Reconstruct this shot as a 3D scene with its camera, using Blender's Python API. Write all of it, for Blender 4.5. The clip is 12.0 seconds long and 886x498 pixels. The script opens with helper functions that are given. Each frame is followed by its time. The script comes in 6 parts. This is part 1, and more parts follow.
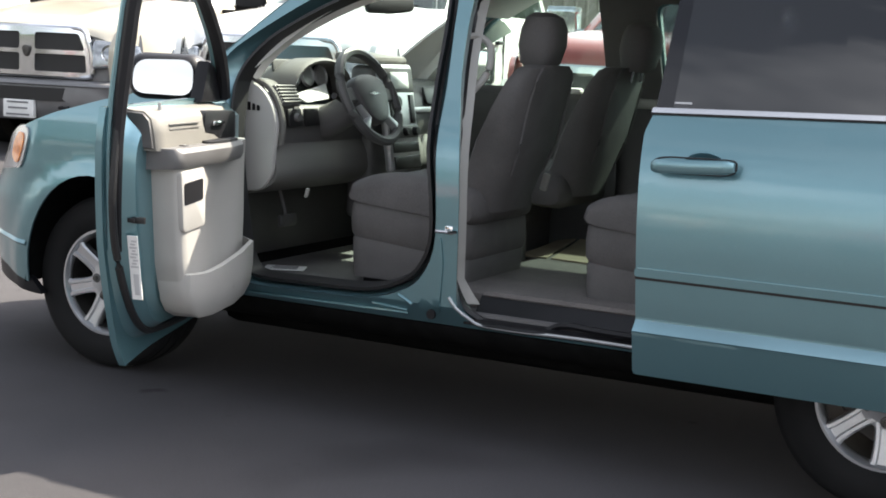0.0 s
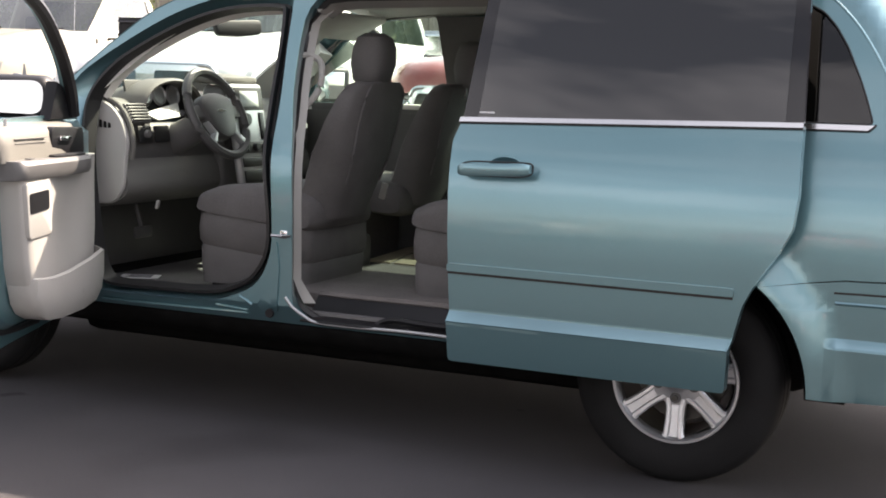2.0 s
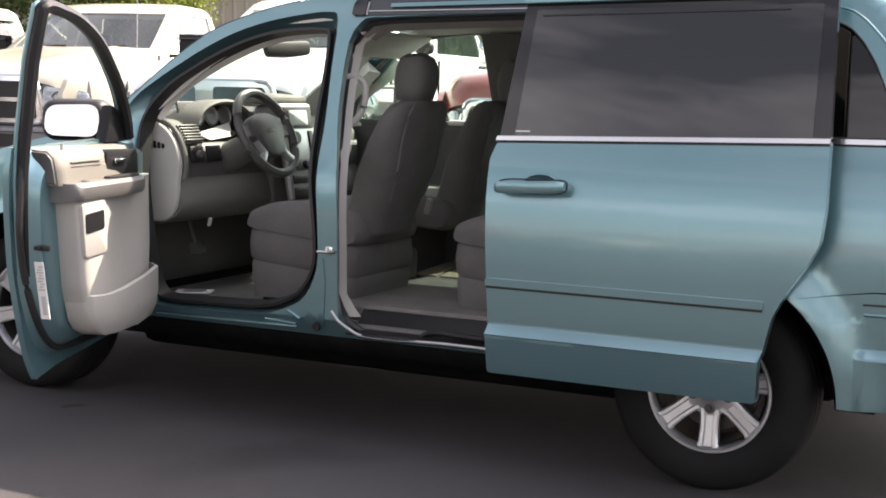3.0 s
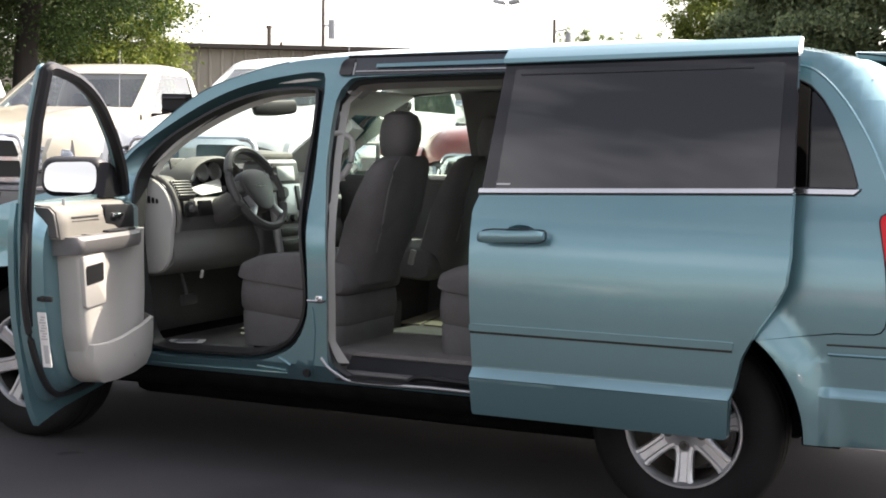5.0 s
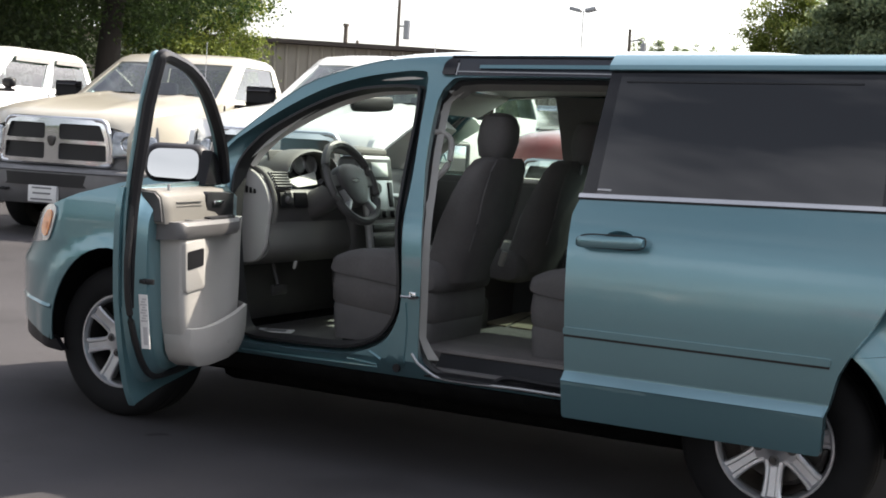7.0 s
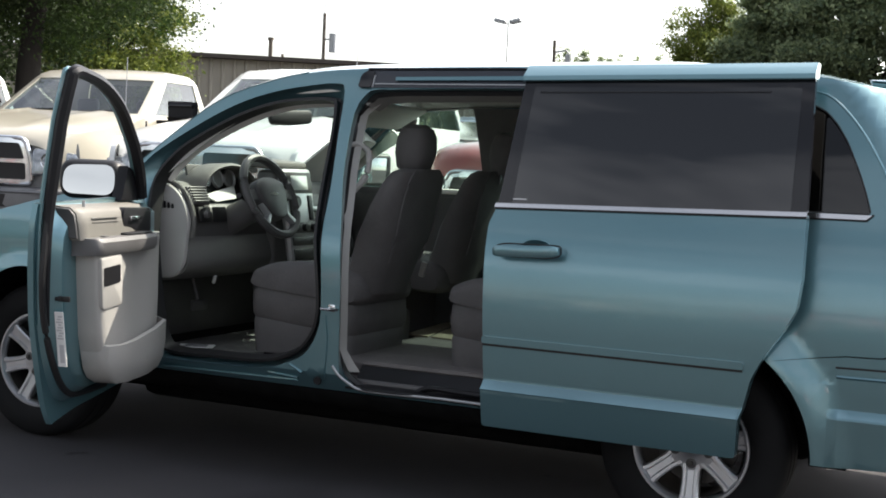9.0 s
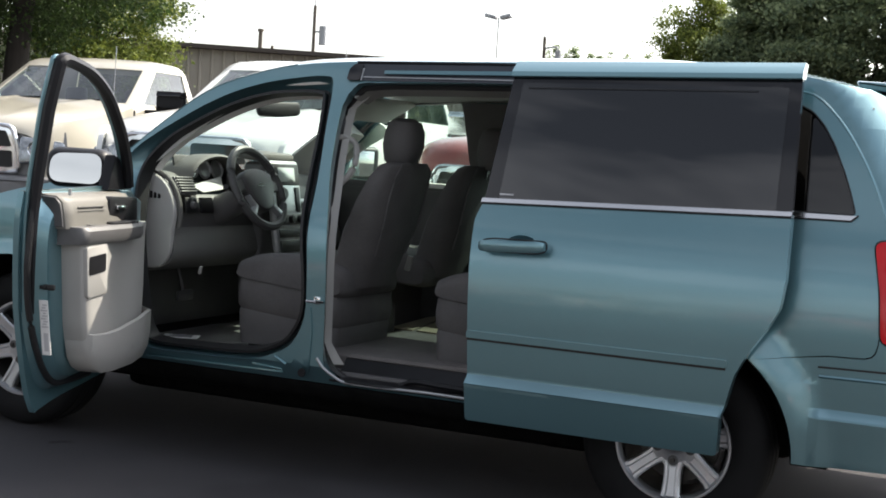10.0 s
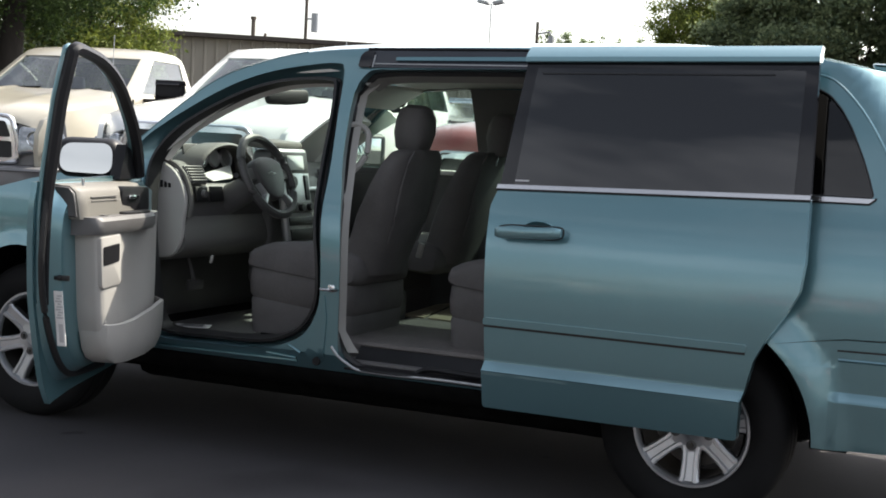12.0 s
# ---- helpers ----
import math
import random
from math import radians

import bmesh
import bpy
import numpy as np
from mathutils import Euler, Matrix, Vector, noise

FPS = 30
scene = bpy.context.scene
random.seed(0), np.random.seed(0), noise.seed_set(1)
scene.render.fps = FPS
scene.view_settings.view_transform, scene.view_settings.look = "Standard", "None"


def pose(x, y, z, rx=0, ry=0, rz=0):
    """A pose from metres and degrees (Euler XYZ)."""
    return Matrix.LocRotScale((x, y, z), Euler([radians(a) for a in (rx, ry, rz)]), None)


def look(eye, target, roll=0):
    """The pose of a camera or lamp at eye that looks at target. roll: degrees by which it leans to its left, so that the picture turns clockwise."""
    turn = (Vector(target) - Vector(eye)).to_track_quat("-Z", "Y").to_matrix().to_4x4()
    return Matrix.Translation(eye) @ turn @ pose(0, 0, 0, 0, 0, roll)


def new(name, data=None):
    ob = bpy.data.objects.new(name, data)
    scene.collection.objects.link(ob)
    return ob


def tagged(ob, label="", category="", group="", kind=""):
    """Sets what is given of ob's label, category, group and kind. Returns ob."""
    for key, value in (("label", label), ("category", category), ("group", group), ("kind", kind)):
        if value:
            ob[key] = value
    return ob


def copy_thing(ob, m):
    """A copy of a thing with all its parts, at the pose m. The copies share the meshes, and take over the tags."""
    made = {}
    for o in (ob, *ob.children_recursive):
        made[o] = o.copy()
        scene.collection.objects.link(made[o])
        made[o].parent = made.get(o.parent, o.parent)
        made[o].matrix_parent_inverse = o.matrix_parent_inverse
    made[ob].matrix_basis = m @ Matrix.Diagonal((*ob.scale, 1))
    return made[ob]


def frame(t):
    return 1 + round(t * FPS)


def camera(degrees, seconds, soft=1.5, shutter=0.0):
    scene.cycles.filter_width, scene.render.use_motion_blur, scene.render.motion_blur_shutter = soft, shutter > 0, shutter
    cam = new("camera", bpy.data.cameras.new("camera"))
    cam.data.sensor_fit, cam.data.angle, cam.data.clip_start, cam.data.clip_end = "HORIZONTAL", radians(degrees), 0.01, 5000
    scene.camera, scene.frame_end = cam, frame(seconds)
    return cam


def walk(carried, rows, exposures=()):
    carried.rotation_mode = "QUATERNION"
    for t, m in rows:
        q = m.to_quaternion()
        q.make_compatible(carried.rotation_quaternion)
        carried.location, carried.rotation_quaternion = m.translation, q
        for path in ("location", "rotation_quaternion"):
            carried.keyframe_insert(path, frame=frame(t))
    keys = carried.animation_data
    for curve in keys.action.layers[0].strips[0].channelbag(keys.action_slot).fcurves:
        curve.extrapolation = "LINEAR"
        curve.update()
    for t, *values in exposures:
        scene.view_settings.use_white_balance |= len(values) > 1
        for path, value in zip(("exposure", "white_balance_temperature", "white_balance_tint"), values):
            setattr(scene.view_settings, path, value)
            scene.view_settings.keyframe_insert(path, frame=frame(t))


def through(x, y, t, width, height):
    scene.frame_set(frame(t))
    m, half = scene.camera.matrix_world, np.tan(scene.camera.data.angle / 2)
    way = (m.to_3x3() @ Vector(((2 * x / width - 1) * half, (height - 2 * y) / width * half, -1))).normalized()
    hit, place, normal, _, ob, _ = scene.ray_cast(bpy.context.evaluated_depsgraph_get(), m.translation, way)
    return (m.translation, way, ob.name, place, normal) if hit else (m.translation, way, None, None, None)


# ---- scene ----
cam = camera(35.8, 12.0, 1.8)
PATH = [
    (0, (3.683, -4.077, 1.315), (2.786, -2.313, 1.029), 2.7),
    (0.5, (3.835, -4.045, 1.314), (2.842, -2.323, 1.085), 3.1),
    (1, (3.944, -4.059, 1.303), (2.906, -2.367, 1.065), 2.7),
    (1.5, (4.021, -4.134, 1.304), (3.087, -2.375, 1.116), 2.9),
    (2, (4.118, -4.299, 1.286), (3.33, -2.477, 1.045), 2.0),
    (2.5, (4.195, -4.352, 1.338), (3.449, -2.511, 1.1), 2.2),
    (3, (4.258, -4.386, 1.335), (3.382, -2.603, 1.101), 1.2),
    (3.2, (4.296, -4.376, 1.346), (3.392, -2.603, 1.114), 1.3),
    (4.8, (4.356, -4.576, 1.335), (3.487, -2.784, 1.159), 0.7),
    (5, (4.329, -4.619, 1.331), (3.482, -2.814, 1.179), 0.8),
    (5.5, (4.284, -4.672, 1.325), (3.43, -2.867, 1.211), 3.6),
    (6, (4.26, -4.697, 1.32), (3.347, -2.925, 1.158), 3.4),
    (6.5, (4.23, -4.717, 1.317), (3.283, -2.961, 1.181), 3.4),
    (7, (4.227, -4.708, 1.316), (3.299, -2.942, 1.166), 3.4),
    (7.2, (4.224, -4.703, 1.322), (3.316, -2.928, 1.165), 3.0),
    (8.8, (4.274, -4.711, 1.320), (3.429, -2.902, 1.199), 2.6),
    (9, (4.278, -4.708, 1.316), (3.44, -2.897, 1.189), 2.6),
    (9.5, (4.284, -4.709, 1.32), (3.461, -2.89, 1.196), 2.6),
    (10, (4.285, -4.713, 1.315), (3.464, -2.893, 1.181), 3.5),
    (10.5, (4.275, -4.716, 1.311), (3.45, -2.9, 1.166), 3.9),
    (11, (4.262, -4.704, 1.317), (3.422, -2.896, 1.162), 3.5),
    (11.5, (4.252, -4.709, 1.316), (3.463, -2.879, 1.148), 2.5),
    (12, (4.202, -4.731, 1.311), (3.392, -2.908, 1.158), 3.0),
]
walk(cam, [(t, look(eye, target, roll)) for t, eye, target, roll in PATH], [(0, 1.63, 6850, 10), (1, 1.65, 7050, 12), (2.5, 1.74, 7500, 18), (3.2, 1.70, 7400, 18), (5, 1.50, 7150, 15), (5.6, 1.40, 7150, 14), (6.5, 1.09, 6950, 13), (9, 0.93, 6750, 10), (12, 0.89, 6750, 10)])

# world and sun
SUN_DIR = Vector((0.42, 0.82, 1.0)).normalized()
world = bpy.data.worlds.new("world")
scene.world = world
world.use_nodes = True
wn, wl = world.node_tree.nodes, world.node_tree.links
sky = wn.new("ShaderNodeTexSky")
sky.sky_type, sky.sun_disc = "NISHITA", False
sky.sun_elevation, sky.sun_rotation = radians(47.4), radians(27.1)
sky.air_density, sky.dust_density, sky.ozone_density = 1.0, 2.0, 1.0
wn["Background"].inputs["Strength"].default_value = 0.078
haze = wn.new("ShaderNodeHueSaturation")
haze.inputs["Saturation"].default_value = 0.52
wl.new(sky.outputs[0], haze.inputs["Color"])
# thin high cloud over the whole sky
co, cloud, ramp, veil = wn.new("ShaderNodeTexCoord"), wn.new("ShaderNodeTexNoise"), wn.new("ShaderNodeMapRange"), wn.new("ShaderNodeMix")
stretch = wn.new("ShaderNodeMapping")
stretch.inputs["Scale"].default_value = (1.9, 1.9, 9.0)
stretch.inputs["Location"].default_value = (0.3, 0.0, 0.35)
wl.new(co.outputs["Generated"], stretch.inputs["Vector"])
wl.new(stretch.outputs[0], cloud.inputs["Vector"])
cloud.inputs["Scale"].default_value, cloud.inputs["Detail"].default_value = 1.6, 4
ramp.inputs["From Min"].default_value, ramp.inputs["From Max"].default_value = 0.42, 0.60
ramp.inputs["To Max"].default_value = 0.82
veil.data_type = "RGBA"
bright = wn.new("ShaderNodeVectorMath")
bright.operation = "MULTIPLY_ADD"
bright.inputs[1].default_value, bright.inputs[2].default_value = (1.3, 1.3, 1.3), (4.3, 4.3, 4.4)
# hazy glow on the sun's side
aim, spread, glow = wn.new("ShaderNodeVectorMath"), wn.new("ShaderNodeMapRange"), wn.new("ShaderNodeVectorMath")
aim.operation, glow.operation = "DOT_PRODUCT", "SCALE"
aim.inputs[1].default_value = SUN_DIR
wl.new(co.outputs["Generated"], aim.inputs[0])
wl.new(aim.outputs["Value"], spread.inputs["Value"])
spread.interpolation_type = "SMOOTHSTEP"
spread.inputs["From Min"].default_value, spread.inputs["From Max"].default_value = 0.0, 1.0
spread.inputs["To Min"].default_value, spread.inputs["To Max"].default_value = 1.0, 3.0
wl.new(haze.outputs[0], glow.inputs[0])
wl.new(spread.outputs[0], glow.inputs["Scale"])
wl.new(glow.outputs[0], bright.inputs[0])
wl.new(bright.outputs[0], veil.inputs["B"])
wl.new(cloud.outputs[0], ramp.inputs["Value"])
# the veil thins out overhead
height, thin, fade = wn.new("ShaderNodeSeparateXYZ"), wn.new("ShaderNodeMapRange"), wn.new("ShaderNodeMath")
thin.inputs["From Min"].default_value, thin.inputs["From Max"].default_value = 0.5, 0.85
thin.inputs["To Min"].default_value, thin.inputs["To Max"].default_value = 1.0, 0.32
fade.operation = "MULTIPLY"
wl.new(co.outputs["Generated"], height.inputs[0])
wl.new(height.outputs["Z"], thin.inputs["Value"])
wl.new(ramp.outputs[0], fade.inputs[0])
wl.new(thin.outputs[0], fade.inputs[1])
wl.new(fade.outputs[0], veil.inputs["Factor"])
wl.new(glow.outputs[0], veil.inputs["A"])
wl.new(veil.outputs["Result"], wn["Background"].inputs["Color"])
sun = new("sun", bpy.data.lights.new("sun", "SUN"))
sun.data.energy, sun.data.angle, sun.data.color = 5.0, radians(0.6), (1.0, 0.94, 0.84)
sun.matrix_world = look(SUN_DIR * 50, (0, 0, 0))


# materials
def material(name, color, rough=0.5, metal=0.0, coat=0.0, coat_ior=1.5, coat_rough=0.04, spec=0.5, vary=0.0, scale=20.0, bump=0.0, bump_scale=200.0, stretch=(1, 1, 1), fine=0.0):
    m = bpy.data.materials.new(name)
    m.use_nodes = True
    n, l = m.node_tree.nodes, m.node_tree.links
    p = n["Principled BSDF"]
    p.inputs["Base Color"].default_value = (*color, 1)
    p.inputs["Roughness"].default_value = rough
    p.inputs["Metallic"].default_value = metal
    p.inputs["Coat Weight"].default_value = coat
    p.inputs["Coat Roughness"].default_value = coat_rough
    p.inputs["Coat IOR"].default_value = coat_ior
    p.inputs["Specular IOR Level"].default_value = spec
    if vary or bump or fine:
        tc = n.new("ShaderNodeTexCoord")
        mp = n.new("ShaderNodeMapping")
        mp.inputs["Scale"].default_value = stretch
        l.new(tc.outputs["Object"], mp.inputs["Vector"])
    if vary or fine:
        a = n.new("ShaderNodeTexNoise")
        a.inputs["Scale"].default_value, a.inputs["Detail"].default_value = scale, 5
        b = n.new("ShaderNodeTexNoise")
        b.inputs["Scale"].default_value, b.inputs["Detail"].default_value = bump_scale, 3
        l.new(mp.outputs[0], a.inputs["Vector"])
        l.new(mp.outputs[0], b.inputs["Vector"])
        ra, rb = n.new("ShaderNodeMapRange"), n.new("ShaderNodeMapRange")
        for r, src, amount in ((ra, a, vary), (rb, b, fine)):
            r.inputs["From Min"].default_value, r.inputs["From Max"].default_value = 0.3, 0.7
            r.inputs["To Min"].default_value, r.inputs["To Max"].default_value = 1 - amount, 1 + amount
            l.new(src.outputs[0], r.inputs["Value"])
        mu = n.new("ShaderNodeMath")
        mu.operation = "MULTIPLY"
        l.new(ra.outputs[0], mu.inputs[0])
        l.new(rb.outputs[0], mu.inputs[1])
        mx = n.new("ShaderNodeVectorMath")
        mx.operation = "SCALE"
        mx.inputs[0].default_value = color
        l.new(mu.outputs[0], mx.inputs["Scale"])
        l.new(mx.outputs[0], p.inputs["Base Color"])
    if bump:
        bn = n.new("ShaderNodeTexNoise")
        bn.inputs["Scale"].default_value, bn.inputs["Detail"].default_value = bump_scale, 4
        l.new(mp.outputs[0], bn.inputs["Vector"])
        bp = n.new("ShaderNodeBump")
        bp.inputs["Strength"].default_value, bp.inputs["Distance"].default_value = bump, 0.01
        l.new(bn.outputs[0], bp.inputs["Height"])
        l.new(bp.outputs[0], p.inputs["Normal"])
    return m


def glass(name, tint, gloss=1.0, least=0.06):
    """Thin pane: tinted see-through with a Fresnel gloss."""
    m = bpy.data.materials.new(name)
    m.use_nodes = True
    n, l = m.node_tree.nodes, m.node_tree.links
    n.remove(n["Principled BSDF"])
    t, g, mix, f = n.new("ShaderNodeBsdfTransparent"), n.new("ShaderNodeBsdfGlossy"), n.new("ShaderNodeMixShader"), n.new("ShaderNodeLayerWeight")
    power, scale = n.new("ShaderNodeMath"), n.new("ShaderNodeMath")
    power.operation, scale.operation = "POWER", "MULTIPLY_ADD"
    power.inputs[1].default_value = 4.0
    scale.inputs[1].default_value, scale.inputs[2].default_value = 1 - least, least
    t.inputs[0].default_value = (*tint, 1)
    g.inputs["Color"].default_value, g.inputs["Roughness"].default_value = (gloss, gloss, gloss, 1), 0.01
    f.inputs[0].default_value = 0.5
    l.new(f.outputs["Facing"], power.inputs[0])
    l.new(power.outputs[0], scale.inputs[0])
    l.new(scale.outputs[0], mix.inputs[0])
    l.new(t.outputs[0], mix.inputs[1])
    l.new(g.outputs[0], mix.inputs[2])
    l.new(mix.outputs[0], n["Material Output"].inputs["Surface"])
    return m


M = {
    "paint": material("teal_paint", (0.143, 0.282, 0.318), 0.30, 0.72, 1.0, coat_ior=1.6, coat_rough=0.09, vary=0.03, scale=1.5, fine=0.05, bump_scale=900),
    "black": material("black_trim", (0.010, 0.010, 0.012), 0.45, spec=0.3, vary=0.2, scale=8, bump=0.05),
    "gloss_black": material("gloss_black", (0.008, 0.008, 0.010), 0.06, spec=0.7, vary=0.1),
    "rail": material("rail_enamel", (0.026, 0.031, 0.040), 0.22, spec=0.8, vary=0.15, scale=6),
    # near-black without gloss: the shade in the wells and beneath the van, as colour
    "under_shade": material("underside_shade_black", (0.008, 0.008, 0.008), 0.95, spec=0.05, vary=0.3, scale=15),
    "rubber": material("rubber", (0.009, 0.009, 0.0095), 0.8, spec=0.25, vary=0.25, scale=6, bump=0.1, bump_scale=120),
    "seal": material("seal_rubber", (0.01, 0.01, 0.011), 0.45),
    "chrome": material("chrome", (0.74, 0.75, 0.77), 0.14, 1.0, vary=0.04, scale=6),
    "alloy": material("alloy", (0.56, 0.57, 0.59), 0.34, 0.85, vary=0.08, scale=12, fine=0.04),
    "steel": material("dark_steel", (0.09, 0.085, 0.08), 0.5, 0.8, vary=0.3, scale=10),
    "grey": material("grey_plastic", (0.36, 0.35, 0.33), 0.55, vary=0.05, scale=5, bump=0.12, bump_scale=500),
    "beige": material("beige_plastic", (0.14, 0.133, 0.117), 0.55, vary=0.05, scale=5, bump=0.12, bump_scale=500),
    "knee": material("knee_panel_plastic", (0.135, 0.131, 0.126), 0.6, vary=0.06, scale=5, bump=0.12, bump_scale=500),
    "dash_end": material("dash_end_plastic", (0.44, 0.43, 0.41), 0.55, vary=0.05, scale=5, bump=0.12, bump_scale=500),
    "dash_top": material("dash_top_plastic", (0.125, 0.122, 0.112), 0.6, vary=0.06, scale=5, bump=0.15, bump_scale=500),
    "dark": material("charcoal_plastic", (0.105, 0.103, 0.103), 0.5, vary=0.1, scale=6, bump=0.12, bump_scale=500),
    "steering": material("steering_leather", (0.07, 0.069, 0.07), 0.45, vary=0.1, scale=8, bump=0.1, bump_scale=500),
    "fabric": material("charcoal_cloth", (0.122, 0.116, 0.115), 0.9, vary=0.12, scale=7, fine=0.2, bump=0.3, bump_scale=450),
    "fabric2": material("charcoal_side_cloth", (0.122, 0.118, 0.118), 0.8, vary=0.1, scale=7, fine=0.12, bump=0.2, bump_scale=350),
    "carpet": material("grey_carpet", (0.165, 0.152, 0.146), 0.95, vary=0.15, scale=5, fine=0.3, bump=0.5, bump_scale=350),
    "lining": material("headliner", (0.70, 0.685, 0.65), 0.9, vary=0.05, scale=5, bump=0.1, bump_scale=400),
    "mat": material("tan_mat", (0.30, 0.255, 0.185), 0.85, vary=0.12, scale=8, fine=0.1, bump=0.2),
    "paper": material("white_paper", (0.75, 0.75, 0.74), 0.7, vary=0.05),
    "ink": material("grey_ink", (0.18, 0.18, 0.19), 0.7),
    "faint_ink": material("faint_grey_ink", (0.48, 0.48, 0.49), 0.7),
    "lens": material("clear_lens", (0.50, 0.51, 0.52), 0.18, 0.6, 1.0, vary=0.15, scale=25),
    "amber": material("amber_lens", (0.75, 0.22, 0.03), 0.2, 0.0, 1.0, vary=0.15, scale=40),
    "red": material("red_lens", (0.60, 0.008, 0.016), 0.10, 0.0, 0.0, spec=0.4, vary=0.14, scale=9, stretch=(1, 1, 0.3)),
    "redwhite": material("reverse_lens", (0.75, 0.62, 0.60), 0.2, 0.0, 1.0, vary=0.1, scale=60),
    "screen": material("display_grey", (0.55, 0.60, 0.60), 0.25),
    "gauge_white": material("white_gauge_faces", (0.80, 0.82, 0.81), 0.45, vary=0.03, scale=30),
    "silver": material("silver_plastic", (0.46, 0.47, 0.48), 0.35, 0.5, vary=0.04),
    "white": material("white_paint", (0.78, 0.79, 0.77), 0.3, 0, 0.8, vary=0.03, scale=2),
    "tan": material("champagne_paint", (0.52, 0.485, 0.40), 0.35, 0.3, 0.8, vary=0.04, scale=2),
    "maroon": material("red_paint", (0.30, 0.06, 0.05), 0.35, 0.2, 0.8, vary=0.04, scale=2),
    "bumper": material("grey_bumper", (0.20, 0.20, 0.205), 0.42, 0.4, vary=0.1, scale=5),
    "mirror": material("mirror_glass", (0.58, 0.58, 0.57), 0.03, 1.0),
    "bark": material("bark", (0.030, 0.025, 0.021), 0.95, vary=0.3, scale=6, bump=0.8, bump_scale=30, stretch=(1, 1, 0.25)),
    "metal_wall": material("tan_metal_siding", (0.36, 0.325, 0.27), 0.6, vary=0.1, scale=0.8, fine=0.06, bump_scale=6, stretch=(1, 1, 0.2)),
    "eave": material("dark_brown_trim", (0.07, 0.055, 0.045), 0.6, vary=0.15),
    "wood_pole": material("weathered_wood", (0.16, 0.135, 0.11), 0.9, vary=0.25, scale=3),
    "pale_metal": material("galvanised_metal", (0.42, 0.43, 0.44), 0.5, 0.6, vary=0.1),
    "clear": glass("clear_glass", (0.80, 0.90, 0.86)),
    "screen_glass": glass("windshield_glass", (0.74, 0.84, 0.79), 0.45),
    "quarter": glass("quarter_privacy_glass", (0.06, 0.063, 0.066), 0.9, 0.07),
    "privacy": glass("privacy_glass", (0.06, 0.063, 0.066), 0.95, 0.112),
    "tinted": glass("truck_glass", (0.42, 0.50, 0.48)),
    "side_glass": glass("side_glass", (0.66, 0.78, 0.76), 0.8, 0.10),
    "lamp": material("truck_lamp", (0.30, 0.32, 0.34), 0.10, 0.7, 1.0, vary=0.35, scale=14),
}


def leaf_material(name, color, through=0.36):
    m = bpy.data.materials.new(name)
    m.use_nodes = True
    n, l = m.node_tree.nodes, m.node_tree.links
    p = n["Principled BSDF"]
    p.inputs["Roughness"].default_value = 0.7
    geo = n.new("ShaderNodeNewGeometry")
    ramp = n.new("ShaderNodeValToRGB")
    ramp.color_ramp.elements[0].color = (color[0] * 0.55, color[1] * 0.6, color[2] * 0.6, 1)
    ramp.color_ramp.elements[1].color = (color[0] * 1.6, color[1] * 1.4, color[2] * 1.2, 1)
    l.new(geo.outputs["Random Per Island"], ramp.inputs[0])
    l.new(ramp.outputs[0], p.inputs["Base Color"])
    tr, mix = n.new("ShaderNodeBsdfTranslucent"), n.new("ShaderNodeMixShader")
    l.new(ramp.outputs[0], tr.inputs[0])
    mix.inputs[0].default_value = through
    l.new(p.outputs[0], mix.inputs[1])
    l.new(tr.outputs[0], mix.inputs[2])
    l.new(mix.outputs[0], n["Material Output"].inputs["Surface"])
    return m


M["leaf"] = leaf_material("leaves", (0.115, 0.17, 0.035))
# light is put into these tones: first darkened as backlit, then sunlit, then shaded
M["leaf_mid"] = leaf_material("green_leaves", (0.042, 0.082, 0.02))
M["leaf_sun"] = leaf_material("sunlit_leaves", (0.15, 0.20, 0.045))
M["leaf_shaded"] = leaf_material("shaded_leaves", (0.034, 0.06, 0.018))
# haze of the distance is mixed into this pale, greyed leaf colour
M["leaf_hazed"] = leaf_material("hazed_leaves", (0.215, 0.285, 0.175), 0.6)


def asphalt():
    """Worn asphalt: grit, broad patches, and small dark oil spots."""
    m = material("asphalt", (0.052, 0.050, 0.053), 0.95, spec=0.2, vary=0.18, scale=0.7, fine=0.26, bump=0.45, bump_scale=230)
    n, l = m.node_tree.nodes, m.node_tree.links
    p = n["Principled BSDF"]
    src = p.inputs["Base Color"].links[0].from_socket
    vec = n["Mapping"].outputs[0]
    for scale, lo, hi, depth in ((3.1, 0.70, 0.74, 0.45), (0.9, 0.61, 0.74, 0.25), (14.0, 0.74, 0.78, 0.3)):
        t, r, s = n.new("ShaderNodeTexNoise"), n.new("ShaderNodeMapRange"), n.new("ShaderNodeVectorMath")
        t.inputs["Scale"].default_value, t.inputs["Detail"].default_value = scale, 2
        r.inputs["From Min"].default_value, r.inputs["From Max"].default_value = lo, hi
        r.inputs["To Min"].default_value, r.inputs["To Max"].default_value = 1.0, 1.0 - depth
        s.operation = "SCALE"
        l.new(vec, t.inputs["Vector"])
        l.new(t.outputs[0], r.inputs["Value"])
        l.new(src, s.inputs[0])
        l.new(r.outputs[0], s.inputs["Scale"])
        src = s.outputs[0]
    l.new(src, p.inputs["Base Color"])
    return m


M["asphalt"] = asphalt()


# building helpers
def finish(name, bm, mat, angle=38):
    bmesh.ops.recalc_face_normals(bm, faces=bm.faces)
    me = bpy.data.meshes.new(name)
    bm.to_mesh(me)
    bm.free()
    me.materials.append(M[mat])
    me.shade_smooth()
    me.set_sharp_from_angle(angle=radians(angle))
    return me


